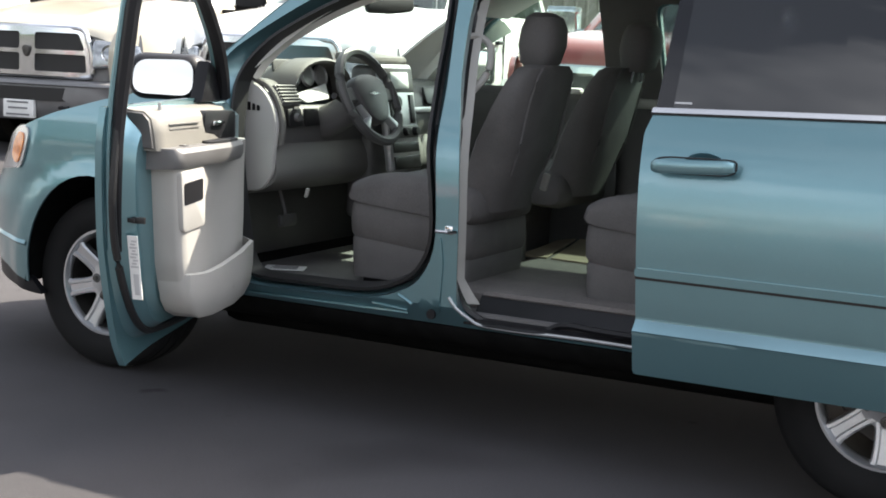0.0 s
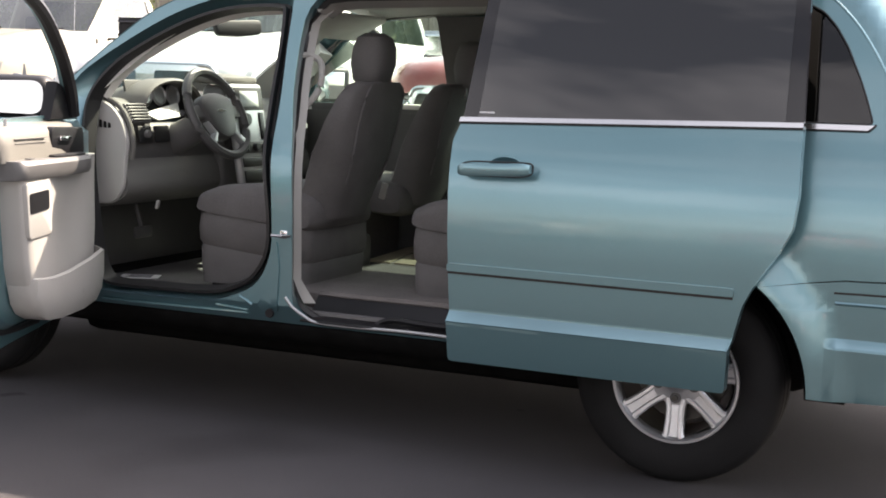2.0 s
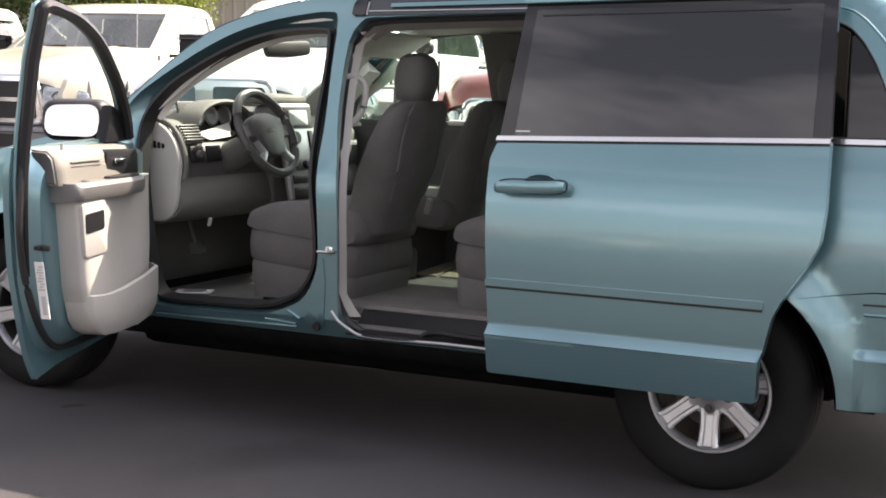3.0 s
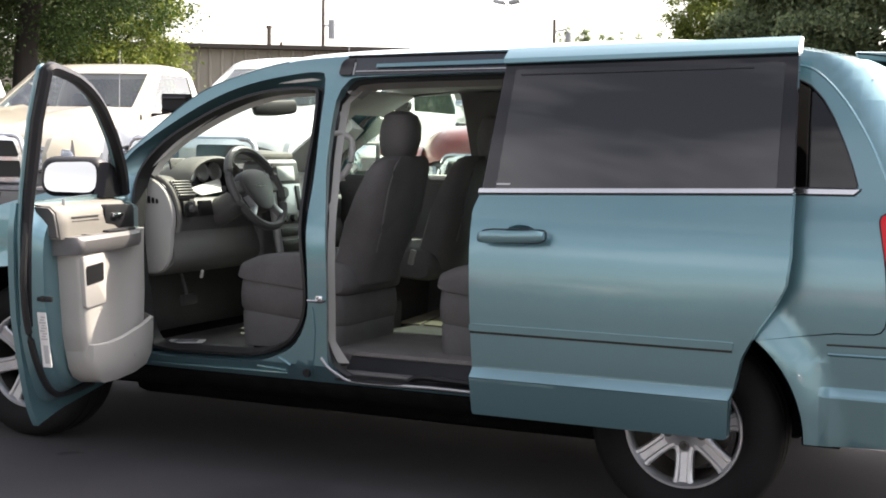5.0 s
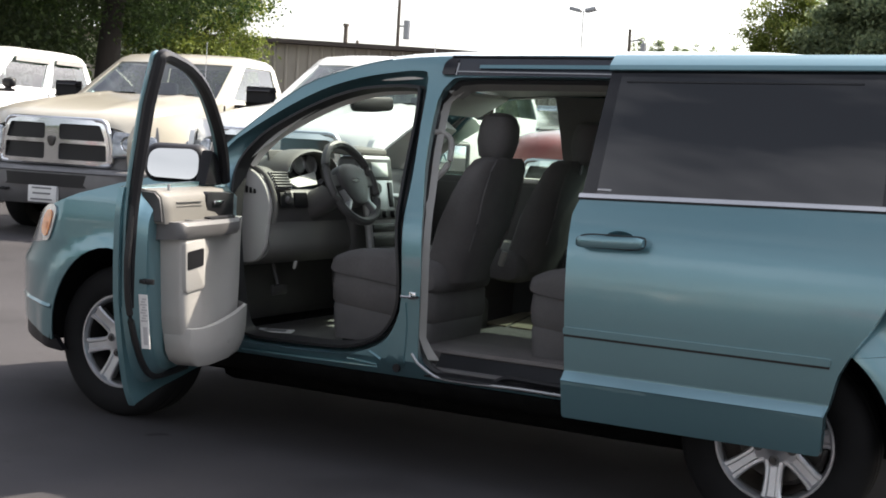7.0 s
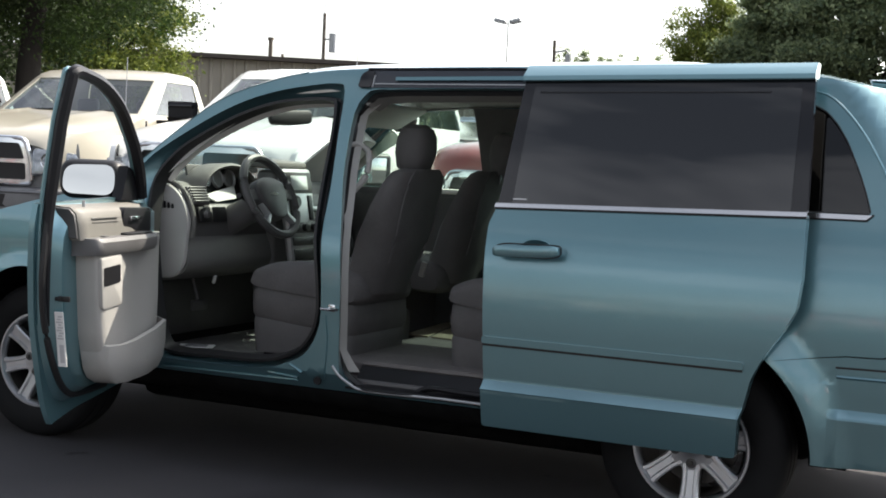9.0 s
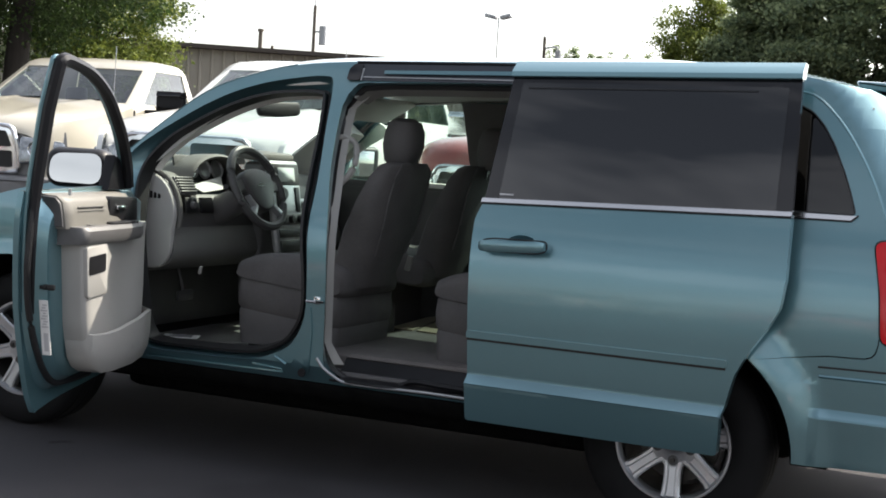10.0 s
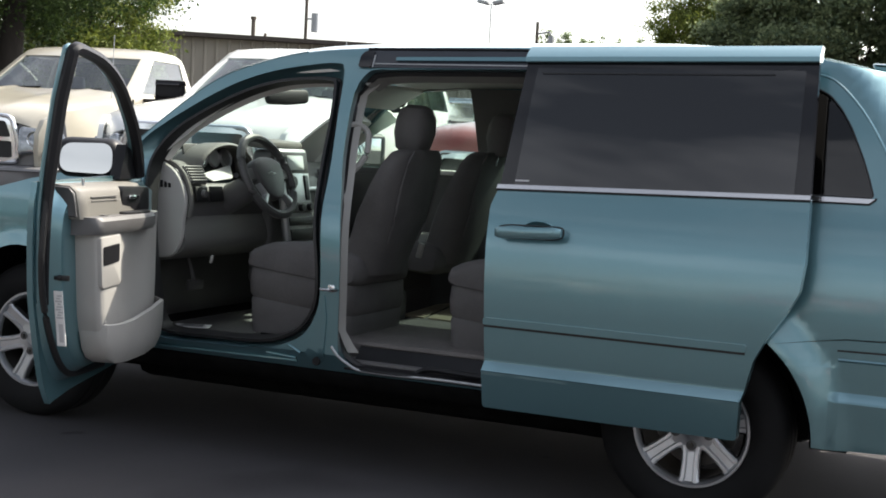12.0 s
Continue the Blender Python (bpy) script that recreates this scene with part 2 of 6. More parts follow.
def part(name, bm, mat, parent, label="", angle=38):
    ob = new(name, finish(name, bm, mat, angle))
    ob.parent = parent
    if label:
        ob["label"] = label
    return ob


def curved(ob, yfun, flip=False, wide=0.0):
    """Gives the outer skin of a panel the normals of its own surface."""
    me = ob.data
    outer = []
    for w in me.vertices:
        y = wide - w.co.y if flip else w.co.y
        outer.append(abs(y - yfun(w.co.x, w.co.z)) < 1e-4)
    normals = []
    h = 0.002
    for f in me.polygons:
        c = f.center
        skin = all(outer[i] for i in f.vertices)
        for i in f.vertices:
            if skin:
                x, z = me.vertices[i].co.x * 0.85 + c.x * 0.15, me.vertices[i].co.z * 0.85 + c.z * 0.15
                n = Vector(((yfun(x + h, z) - yfun(x - h, z)) / (2 * h), -1.0, (yfun(x, z + h) - yfun(x, z - h)) / (2 * h))).normalized()
                normals.append((n.x, -n.y if flip else n.y, n.z))
            else:
                normals.append(tuple(f.normal))
    me.normals_split_custom_set(normals)
    return ob


def solo(name, bm, mat, label, category, group="", kind="", angle=38):
    return tagged(new(name, finish(name, bm, mat, angle)), label, category, group, kind)


def empty(name, label, category, group="", at=(0, 0, 0)):
    ob = tagged(new(name), label, category, group)
    ob.location = at
    return ob


def rnd_outline(points, radius=0.02, n=4):
    """Rounds the corners of a closed outline."""
    out, k = [], len(points)
    for i in range(k):
        a, b, c = Vector(points[i - 1]), Vector(points[i]), Vector(points[(i + 1) % k])
        r = min(radius, (a - b).length * 0.45, (c - b).length * 0.45)
        p, q = b + (a - b).normalized() * r, b + (c - b).normalized() * r
        for j in range(n + 1):
            s = j / n
            out.append(tuple((1 - s) ** 2 * p + 2 * s * (1 - s) * b + s * s * q))
    return out


def spline(points, n=6, closed=False):
    """Catmull-Rom through points."""
    pts = [Vector(p) for p in points]
    k = len(pts)
    out = []
    for i in range(k if closed else k - 1):
        p1, p2 = pts[i], pts[(i + 1) % k]
        p0 = pts[i - 1] if closed or i else p1 + (p1 - p2)
        p3 = pts[(i + 2) % k] if closed or i + 2 < k else p2 + (p2 - p1)
        for j in range(n):
            s = j / n
            out.append(tuple(0.5 * (2 * p1 + (p2 - p0) * s + (2 * p0 - 5 * p1 + 4 * p2 - p3) * s * s + (3 * p1 - p0 - 3 * p2 + p3) * s ** 3)))
    if not closed:
        out.append(tuple(pts[-1]))
    return out


def panel(outer, holes, yfun, thick=0.02, step=0.08, inward=1, cuts=(0.502, 0.532)):
    """A sheet with the given outline and holes in x, z, laid on y = yfun(x, z) and given a thickness."""
    bm = bmesh.new()
    for loop in (outer, *holes):
        vs = [bm.verts.new((p[0], 0, p[1])) for p in loop]
        for i, v in enumerate(vs):
            bm.edges.new((vs[i - 1], v))
    bmesh.ops.triangle_fill(bm, edges=bm.edges[:], use_beauty=True, use_dissolve=False)
    xs, zs = [v.co.x for v in bm.verts], [v.co.z for v in bm.verts]
    for axis, lo, hi in ((0, min(xs), max(xs)), (2, min(zs), max(zs))):
        c = lo + step
        while c < hi - step * 0.3:
            co, no = [0, 0, 0], [0, 0, 0]
            co[axis], no[axis] = c, 1
            bmesh.ops.bisect_plane(bm, geom=bm.verts[:] + bm.edges[:] + bm.faces[:], plane_co=co, plane_no=no)
            c += step
    for c in cuts:
        if min(zs) < c < max(zs):
            bmesh.ops.bisect_plane(bm, geom=bm.verts[:] + bm.edges[:] + bm.faces[:], plane_co=(0, 0, c), plane_no=(0, 0, 1))
    bmesh.ops.remove_doubles(bm, verts=bm.verts[:], dist=0.0005)
    rim = [e for e in bm.edges if e.is_boundary]
    front = bm.faces[:]
    twin = {v: bm.verts.new(v.co) for v in bm.verts[:]}
    for f in front:
        try:
            bm.faces.new([twin[v] for v in reversed(f.verts)])
        except ValueError:
            pass
    for e in rim:
        a, b = e.verts
        try:
            bm.faces.new((a, b, twin[b], twin[a]))
        except ValueError:
            pass
    for v, w in twin.items():
        y = yfun(v.co.x, v.co.z)
        v.co.y, w.co.y = y, y + inward * thick
    return bm


def loft(rows, closed=False, cap=False):
    bm = bmesh.new()
    grid = [[bm.verts.new(p) for p in row] for row in rows]
    for a, b in zip(grid, grid[1:]):
        k = len(a)
        for j in range(k if closed else k - 1):
            q = (a[j], a[(j + 1) % k], b[(j + 1) % k], b[j])
            if len(set(q)) == 4:
                bm.faces.new(q)
    if cap:
        bm.faces.new(grid[0])
        bm.faces.new(grid[-1][::-1])
    return bm


def thicken(bm, t):
    bmesh.ops.recalc_face_normals(bm, faces=bm.faces)
    bmesh.ops.solidify(bm, geom=bm.faces[:], thickness=t)
    return bm


def tube(points, r, sides=8, closed=False, flat=1.0):
    pts = [Vector(p) for p in points]
    rows, n = [], len(pts)
    for i, p in enumerate(pts):
        a = pts[i - 1] if closed or i else p
        b = pts[(i + 1) % n] if closed or i + 1 < n else p
        d = (b - a).normalized()
        up = Vector((0, 0, 1)) if abs(d.z) < 0.95 else Vector((1, 0, 0))
        s = d.cross(up).normalized()
        u = s.cross(d)
        rr = r[i] if isinstance(r, (list, tuple)) else r
        rows.append([p + (s * math.cos(2 * math.pi * j / sides) + u * flat * math.sin(2 * math.pi * j / sides)) * rr for j in range(sides)])
    if closed:
        rows.append(rows[0])
        bm = loft(rows, True)
        bmesh.ops.remove_doubles(bm, verts=bm.verts[:], dist=1e-5)
        return bm
    return loft(rows, True, True)


def box(x0, x1, y0, y1, z0, z1, bevel=0.01, seg=2):
    bm = bmesh.new()
    bmesh.ops.create_cube(bm, size=1)
    for v in bm.verts:
        v.co = Vector(((x0 + x1) / 2 + v.co.x * (x1 - x0), (y0 + y1) / 2 + v.co.y * (y1 - y0), (z0 + z1) / 2 + v.co.z * (z1 - z0)))
    b = min(bevel, abs(x1 - x0) * 0.45, abs(y1 - y0) * 0.45, abs(z1 - z0) * 0.45)
    if b > 0.0005:
        bmesh.ops.bevel(bm, geom=bm.edges[:], offset=b, segments=seg, affect="EDGES", profile=0.5)
    return bm


def prism(outline, axis, lo, hi, bevel=0.0, seg=2):
    """An outline in the two other axes, drawn out along one axis."""
    bm = bmesh.new()
    order = {"x": (1, 2, 0), "y": (0, 2, 1), "z": (0, 1, 2)}[axis]
    def at(p, h):
        co = [0, 0, 0]
        co[order[0]], co[order[1]], co[order[2]] = p[0], p[1], h
        return co
    a = [bm.verts.new(at(p, lo)) for p in outline]
    b = [bm.verts.new(at(p, hi)) for p in outline]
    f1, f2 = bm.faces.new(a), bm.faces.new(b[::-1])
    for i in range(len(a)):
        bm.faces.new((a[i - 1], a[i], b[i], b[i - 1]))
    bmesh.ops.recalc_face_normals(bm, faces=bm.faces)
    if bevel:
        rim = list({e for f in (f1, f2) for e in f.edges})
        bmesh.ops.bevel(bm, geom=rim, offset=bevel, segments=seg, affect="EDGES", profile=0.5)
    return bm


def lathe(profile, sides=40):
    """Profile of (radius, y) turned about the y axis."""
    rows = [[(r * math.cos(2 * math.pi * j / sides), y, r * math.sin(2 * math.pi * j / sides)) for j in range(sides)] for r, y in profile]
    return loft(rows, True)


def moved(bm, m):
    bmesh.ops.transform(bm, matrix=m, verts=bm.verts)
    return bm


def joined(*bms):
    out = bmesh.new()
    for b in bms:
        me = bpy.data.meshes.new("tmp")
        b.to_mesh(me)
        b.free()
        out.from_mesh(me)
        bpy.data.meshes.remove(me)
    return out


def lerp(x, xs, ys):
    return float(np.interp(x, xs, ys))


# ground: level round the van, rising a little towards the parked row
def rise(y):
    s = min(1.0, max(0.0, (y - 2.2) / 2.6))
    return 0.2 * s * s * (3 - 2 * s)


def ground_z(x, y):
    """The lot rises towards the parked row, and a little more to its far end."""
    return rise(y) * lerp(x, [-14, -9.5, -5.4, -2.4, -1.0], [1.6, 1.4, 1.0, 0.96, 0.40])


lines = [-1500, -300, -60, -20, -8, 0, 2.2, 2.6, 3.0, 3.4, 3.8, 4.2, 4.6, 4.8, 12, 30, 60, 120, 400, 1500]
solo("ground", loft([[(x, y, ground_z(x, y)) for x in (-1500, -200, -40, -14, -12, -10, -8, -6, -5, -4, -3, -2.4, -1.7, -1.0, 0, 2, 4, 12, 40, 200, 1500)] for y in lines]), "asphalt", "worn dark grey asphalt of the car lot", "ground", kind="structure")

# ---- the minivan ----
WIDE = 1.954          # full width
FRONT_X, REAR_X = 0.075, 3.078


def side_in(z):
    """How far the flank leans in at a height; smooth above the sill crease."""
    r = min(0.06, max(0.0, (z - 0.54) * 0.5))
    if r < 0.004:
        return side_line(z)
    return sum(w * side_line(z + r * d) for d, w in ((-1, 0.06), (-0.66, 0.14), (-0.33, 0.19), (0, 0.22), (0.33, 0.19), (0.66, 0.14), (1, 0.06)))


def side_line(z):
    return lerp(z, [0.2, 0.30, 0.37, 0.502, 0.532, 0.60, 0.68, 0.78, 0.88, 0.98, 1.06, 1.144, 1.27, 1.40, 1.55, 1.69, 1.75],
                [0.05, 0.02, 0.006, -0.017, 0.013, 0.006, 0.002, 0.0, 0.005, 0.018, 0.040, 0.077, 0.123, 0.17, 0.228, 0.285, 0.36])


def rear_x(z):
    return lerp(z, [0.3, 0.8, 1.13, 1.3, 1.5, 1.64, 1.72], [3.82, 3.79, 3.755, 3.70, 3.60, 3.50, 3.40])


def smooth_in(z):
    """The flank's lean without the sill crease."""
    return lerp(z, [0.2, 0.30, 0.45, 0.68, 0.78, 0.88, 0.98, 1.06, 1.144, 1.27, 1.75], [0.05, 0.03, 0.012, 0.002, 0.0, 0.005, 0.018, 0.040, 0.077, 0.123, 0.36])


def swell(x, z, cx, r0, width, height):
    """The raised lip round a wheel arch."""
    d = (math.hypot(x - cx, z - 0.345) - r0) / width
    return height * (1 - d * d * (3 - 2 * d)) if 0 < d < 1 else (height if d <= 0 else 0)


def flank(x, z):
    y = smooth_in(z) if x < 0.44 else side_in(z)
    if 0.44 <= x < 2.66 and z < 0.62:
        y = smooth_in(z) + 0.5 * max(0.0, 0.455 - z)
    if x > 2.7:
        k = min(1, max(0, (x - 3.545) / 0.045))
        k = k * k * (3 - 2 * k) if z < 0.62 else 1
        y = smooth_in(z) * (1 - k) + side_in(z) * k
    if x > 2.4:
        y -= swell(x, z, 3.078, 0.42, 0.15, 0.04)
    elif x < 0.8:
        y -= swell(x, z, FRONT_X, 0.40, 0.10, 0.018)
    if x < -0.2:
        y += (0.62 + 2.0 * max(0.0, z - 0.66)) * ((-0.2 - x) / 0.76) ** 2
    if x > rear_x(z):
        d = x - rear_x(z)
        y += 0.26 * d * d / (d + 0.035) + 0.28 * (d / 0.34) ** 2
    return y


def off(d):
    return lambda x, z: flank(x, z) + d


def other(bm):
    """Mirrors to the van's far side."""
    for v in bm.verts:
        v.co.y = WIDE - v.co.y
    bmesh.ops.reverse_faces(bm, faces=bm.faces)
    return bm


def arch(cx, cz, r, a0, a1, n=18, rz=None):
    return [(cx + r * math.cos(radians(a0 + (a1 - a0) * i / n)), cz + (rz or r) * math.sin(radians(a0 + (a1 - a0) * i / n))) for i in range(n + 1)]


van = empty("minivan", "teal blue minivan with front door and sliding door open", "minivan")
HX, HY, DOOR_ANGLE = 0.645, 0.03, 77

ROOF_EDGE = spline([(3.56, 1.650), (3.3, 1.692), (2.9, 1.708), (2.3, 1.70), (1.8, 1.69), (1.53, 1.68), (1.32, 1.66), (1.11, 1.61), (0.91, 1.53), (0.72, 1.38), (0.58, 1.25), (0.45, 1.15)], 3)
FRONT_OPEN = spline([(0.655, 1.17), (0.684, 1.249), (0.75, 1.327), (0.823, 1.38), (0.947, 1.452), (1.072, 1.508), (1.202, 1.544), (1.336, 1.558), (1.435, 1.557), (1.473, 1.533), (1.49, 1.375), (1.495, 1.212), (1.515, 0.985), (1.545, 0.80), (1.545, 0.66), (1.495, 0.56), (1.42, 0.505), (1.29, 0.467), (1.02, 0.458), (0.84, 0.458), (0.775, 0.49), (0.74, 0.60), (0.70, 0.85), (0.665, 1.08)], 3, True)
FRONT_EDGE = spline([(0.585, 1.19), (0.625, 1.272), (0.705, 1.337), (0.79, 1.395), (0.92, 1.475), (1.05, 1.537), (1.19, 1.58), (1.335, 1.606), (1.465, 1.618), (1.511, 1.588), (1.529, 1.398), (1.547, 1.20), (1.557, 0.985), (1.575, 0.80), (1.572, 0.65), (1.52, 0.54), (1.44, 0.487), (1.30, 0.448), (1.02, 0.44), (0.83, 0.44), (0.75, 0.47), (0.705, 0.60), (0.655, 0.85), (0.61, 1.08)], 3, True)
SLIDE_OPEN = spline([(1.625, 1.54), (1.68, 1.58), (1.9, 1.59), (2.3, 1.598), (2.65, 1.60), (2.71, 1.55), (2.72, 1.2), (2.70, 0.75), (2.62, 0.50), (2.50, 0.412), (2.1, 0.406), (1.80, 0.40), (1.71, 0.418), (1.675, 0.49), (1.672, 0.75), (1.655, 1.04), (1.625, 1.3)], 4, True)
QUARTER = rnd_outline([(2.80, 1.195), (3.642, 1.200), (3.616, 1.275), (3.588, 1.342), (3.540, 1.44), (3.497, 1.505), (3.452, 1.552), (3.40, 1.578), (2.82, 1.58)], 0.018)
R_FRONT_WIN = rnd_outline([(0.70, 1.165), (1.50, 1.165), (1.485, 1.595), (1.16, 1.565), (0.95, 1.465), (0.79, 1.32)], 0.03)
R_SLIDE_WIN = rnd_outline([(1.76, 1.165), (2.70, 1.175), (2.70, 1.565), (1.74, 1.555)], 0.05)

def grown(outline, d):
    """A closed outline pushed outwards."""
    out, n = [], len(outline)
    area = sum(outline[i - 1][0] * outline[i][1] - outline[i][0] * outline[i - 1][1] for i in range(n))
    for i in range(n):
        a, c = Vector(outline[i - 1]), Vector(outline[(i + 1) % n])
        t = (c - a).normalized() * (1 if area > 0 else -1)
        out.append((outline[i][0] + t.y * d, outline[i][1] - t.x * d))
    return out


def pillar_fold(p):
    """How much deeper the sheet folds in beside the sliding door's pillar."""
    return 0.045 * (p[0] < 1.70) * lerp(p[1], [0.43, 0.54, 1.50, 1.57], [0, 1, 1, 0])


def flange(edge, inner, depth, deeper=None):
    """The painted sheet folding inwards from the body's edge to the seal of a door opening."""
    rows = []
    for k, y in ((-0.03, -0.0015), (0.0, 0.0), (0.06, 0.12), (0.2, 0.34), (0.5, 0.64), (0.8, 0.86), (1.0, 1.0)):
        row = [(a[0] + (b[0] - a[0]) * k, a[1] + (b[1] - a[1]) * k) for a, b in zip(edge, inner)]
        rows.append([(p[0], flank(p[0], p[1]) + y * (depth + (deeper(p) if deeper else 0)), p[1]) for p in row + row[:1]])
    return loft(rows)


def slide_edge(p, q):
    """The fold is broad along the upper door pillar and narrow elsewhere."""
    k = 0.012 if p[0] > 1.70 or p[1] < 0.8 else lerp(p[1], [0.8, 1.0, 1.2, 1.52, 1.57], [0.010, 0.018, 0.038, 0.042, 0.018])
    return (p[0] + (q[0] - p[0]) * k / 0.02, p[1] + (q[1] - p[1]) * k / 0.02)


SLIDE_EDGE = [slide_edge(p, q) for p, q in zip(SLIDE_OPEN, grown(SLIDE_OPEN, 0.02))]
SLIDE_OPEN = [(p[0] - 1.6 * pillar_fold(p), p[1]) for p in SLIDE_OPEN]
side_outline = [(0.45, 0.385), (2.66, 0.385)] + arch(REAR_X, 0.35, 0.43, 174, 52) + [(3.60, 0.7285), (3.68, 0.7305), (3.718, 0.7325), (3.738, 0.739), (3.749, 0.754), (3.7545, 0.776), (3.756, 0.80), (4.12, 0.80)]
side_outline += [(4.11, 0.9), (4.06, 1.1), (3.97, 1.25), (3.89, 1.4), (3.81, 1.52), (3.74, 1.59), (3.63, 1.64)] + [tuple(p[:2]) for p in ROOF_EDGE]
curved(part("body_side", panel(side_outline, [FRONT_EDGE, SLIDE_EDGE, QUARTER], flank, 0.006, 0.036, 1, (0.455,)), "paint", van, "teal body side with door openings"), flank)
part("door_flange", flange(FRONT_EDGE, FRONT_OPEN, 0.075), "paint", van)
part("door_flange", flange(SLIDE_EDGE, SLIDE_OPEN, 0.055, pillar_fold), "paint", van)
part("body_side", other(panel(side_outline, [R_FRONT_WIN, R_SLIDE_WIN, QUARTER], flank, 0.03, 0.1)), "paint", van)

# front wing and nose
FENDER_TOP = [(0.48, 1.155), (0.30, 1.115), (0.08, 1.065), (-0.14, 1.005), (-0.30, 0.945), (-0.5, 0.87), (-0.7, 0.80), (-0.9, 0.72)]
fender_outline = [(0.45, 0.36), (0.475, 0.6), (0.485, 1.15)] + FENDER_TOP[1:] + [(-0.93, 0.55), (-0.92, 0.46), (-0.88, 0.42), (-0.60, 0.385), (-0.44, 0.358), (-0.27, 0.322)] + arch(FRONT_X, 0.35, 0.335, 184, -3, 22, 0.425)
curved(part("front_wing", panel(fender_outline, [], flank, 0.008, 0.05), "paint", van), flank)
part("front_wing", other(panel(fender_outline, [], flank, 0.03, 0.07)), "paint", van)


def fender_z(x):
    return lerp(x, [p[0] for p in FENDER_TOP[::-1]], [p[1] for p in FENDER_TOP[::-1]])


rows = []
for i in range(15):
    x = -0.9 + i * 1.38 / 14
    z, y0 = fender_z(x), flank(x, fender_z(x)) + 0.004
    rows.append([(x - 0.05 * (1 - (2 * s - 1) ** 2) * (i < 12), y0 + (WIDE - 2 * y0) * s, z - 0.006 + lerp(x, [-0.9, -0.3, 0.5], [0.07, 0.06, 0.025]) * (1 - abs(2 * s - 1) ** 3)) for s in [j / 20 for j in range(21)]])
part("hood", thicken(loft(rows), 0.02), "paint", van)
nose = []
for z in (0.43, 0.48, 0.55, 0.7, 0.74):
    row = []
    for j in range(17):
        s = 2 * j / 16 - 1
        y0 = flank(-0.9, z)
        row.append((-0.90 - 0.07 * (1 - s * s), WIDE / 2 + s * (WIDE / 2 - y0), z))
    nose.append(row)
part("front_bumper", thicken(loft(nose), 0.02), "paint", van)
part("lower_lip", panel(rnd_outline([(-0.90, 0.43), (-0.60, 0.40), (-0.44, 0.37), (-0.255, 0.335), (-0.195, 0.27), (-0.30, 0.275), (-0.62, 0.30), (-0.88, 0.33)], 0.02), [], off(0.012), 0.03, 0.05, 1, ()), "black", van, "black lower bumper lip")
part("bumper_ledge", loft([[(x, flank(x, z0 - 0.055 * (x + 0.43)) - d, z0 - 0.055 * (x + 0.43)) for x in [-0.62 + 0.036 * i for i in range(11)]] for z0, d in ((0.474, -0.001), (0.480, 0.007), (0.484, 0.008), (0.497, 0.0))]), "paint", van)
lamp = spline([(-0.26, 0.915), (-0.31, 0.945), (-0.40, 0.915), (-0.55, 0.85), (-0.60, 0.78), (-0.50, 0.755), (-0.36, 0.77), (-0.295, 0.79)], 4, True)
head = part("headlight", panel(lamp, [], off(-0.008), 0.012, 0.06), "lens", van, "clear headlight with amber corner")
part("turn_signal", panel(spline([(-0.285, 0.90), (-0.33, 0.915), (-0.37, 0.87), (-0.37, 0.815), (-0.315, 0.80)], 4, True), [], off(-0.012), 0.006, 0.06), "amber", head)
head2 = part("headlight", other(panel(lamp, [], off(-0.008), 0.012, 0.06)), "lens", van)

# roof: edge line on both flanks, crowned between
def roof_edge_z(x):
    pts = sorted((p[0], p[1]) for p in ROOF_EDGE)
    return lerp(x, [p[0] for p in pts], [p[1] for p in pts])


rows = []
for i in range(30):
    x = 1.30 + i * (3.72 - 1.30) / 29
    z = roof_edge_z(min(x, 3.56)) if x < 3.56 else lerp(x, [3.56, 3.63, 3.74], [1.65, 1.64, 1.59])
    y0 = side_in(min(z, 1.7)) if x < 3.3 else flank(x, z) + 0.003
    rows.append([(x - 0.17 * (1 - (2 * s - 1) ** 2) * max(0, 1 - i / 8), y0 + (WIDE - 2 * y0) * s, z + lerp(x, [2.8, 3.6], [0.055, 0.022]) * (1 - abs(2 * s - 1) ** 2.5)) for s in [j / 18 for j in range(19)]])
part("roof", thicken(loft(rows), 0.03), "paint", van)
rows = []
for i in range(14):
    k = i / 13
    x = 0.46 + k * (1.28 - 0.46)
    z = roof_edge_z(x)
    y0 = side_in(z) + 0.05
    rows.append([(x - (0.40 - 0.22 * k) * (1 - (2 * s - 1) ** 2), y0 + (WIDE - 2 * y0) * s, z - 0.012 + 0.05 * (1 - abs(2 * s - 1) ** 2.5)) for s in [j / 16 for j in range(17)]])
shield = part("windshield", loft(rows), "screen_glass", van)
for flip in (0, 1):
    rows = []
    for i in range(14):
        k = i / 13
        x = 0.44 + k * (1.32 - 0.44)
        z = roof_edge_z(x)
        rows.append([(x, side_in(z) - 0.002, z + 0.004), (x - 0.02, side_in(z) + 0.05, z + 0.012), (x, side_in(z) + 0.085, z - 0.03), (x + 0.03, side_in(z) + 0.05, z - 0.05)])
    bm = loft(rows, True, True)
    part("windshield_pillar", other(bm) if flip else bm, "paint", van)

# tail: hatch, spoiler, lamps, bumper
rows = []
for z in [0.55, 0.7, 0.85, 1.0, 1.12, 1.2, 1.3, 1.45, 1.58, 1.66]:
    rx = lerp(z, [0.55, 0.8, 1.1, 1.25, 1.4, 1.55, 1.64, 1.66], [4.12, 4.11, 4.06, 3.97, 3.89, 3.79, 3.73, 3.70])
    y0 = flank(rx, z) + 0.003
    rows.append([(rx + 0.05 * (1 - (2 * s - 1) ** 2), y0 + (WIDE - 2 * y0) * s, z) for s in [j / 16 for j in range(17)]])
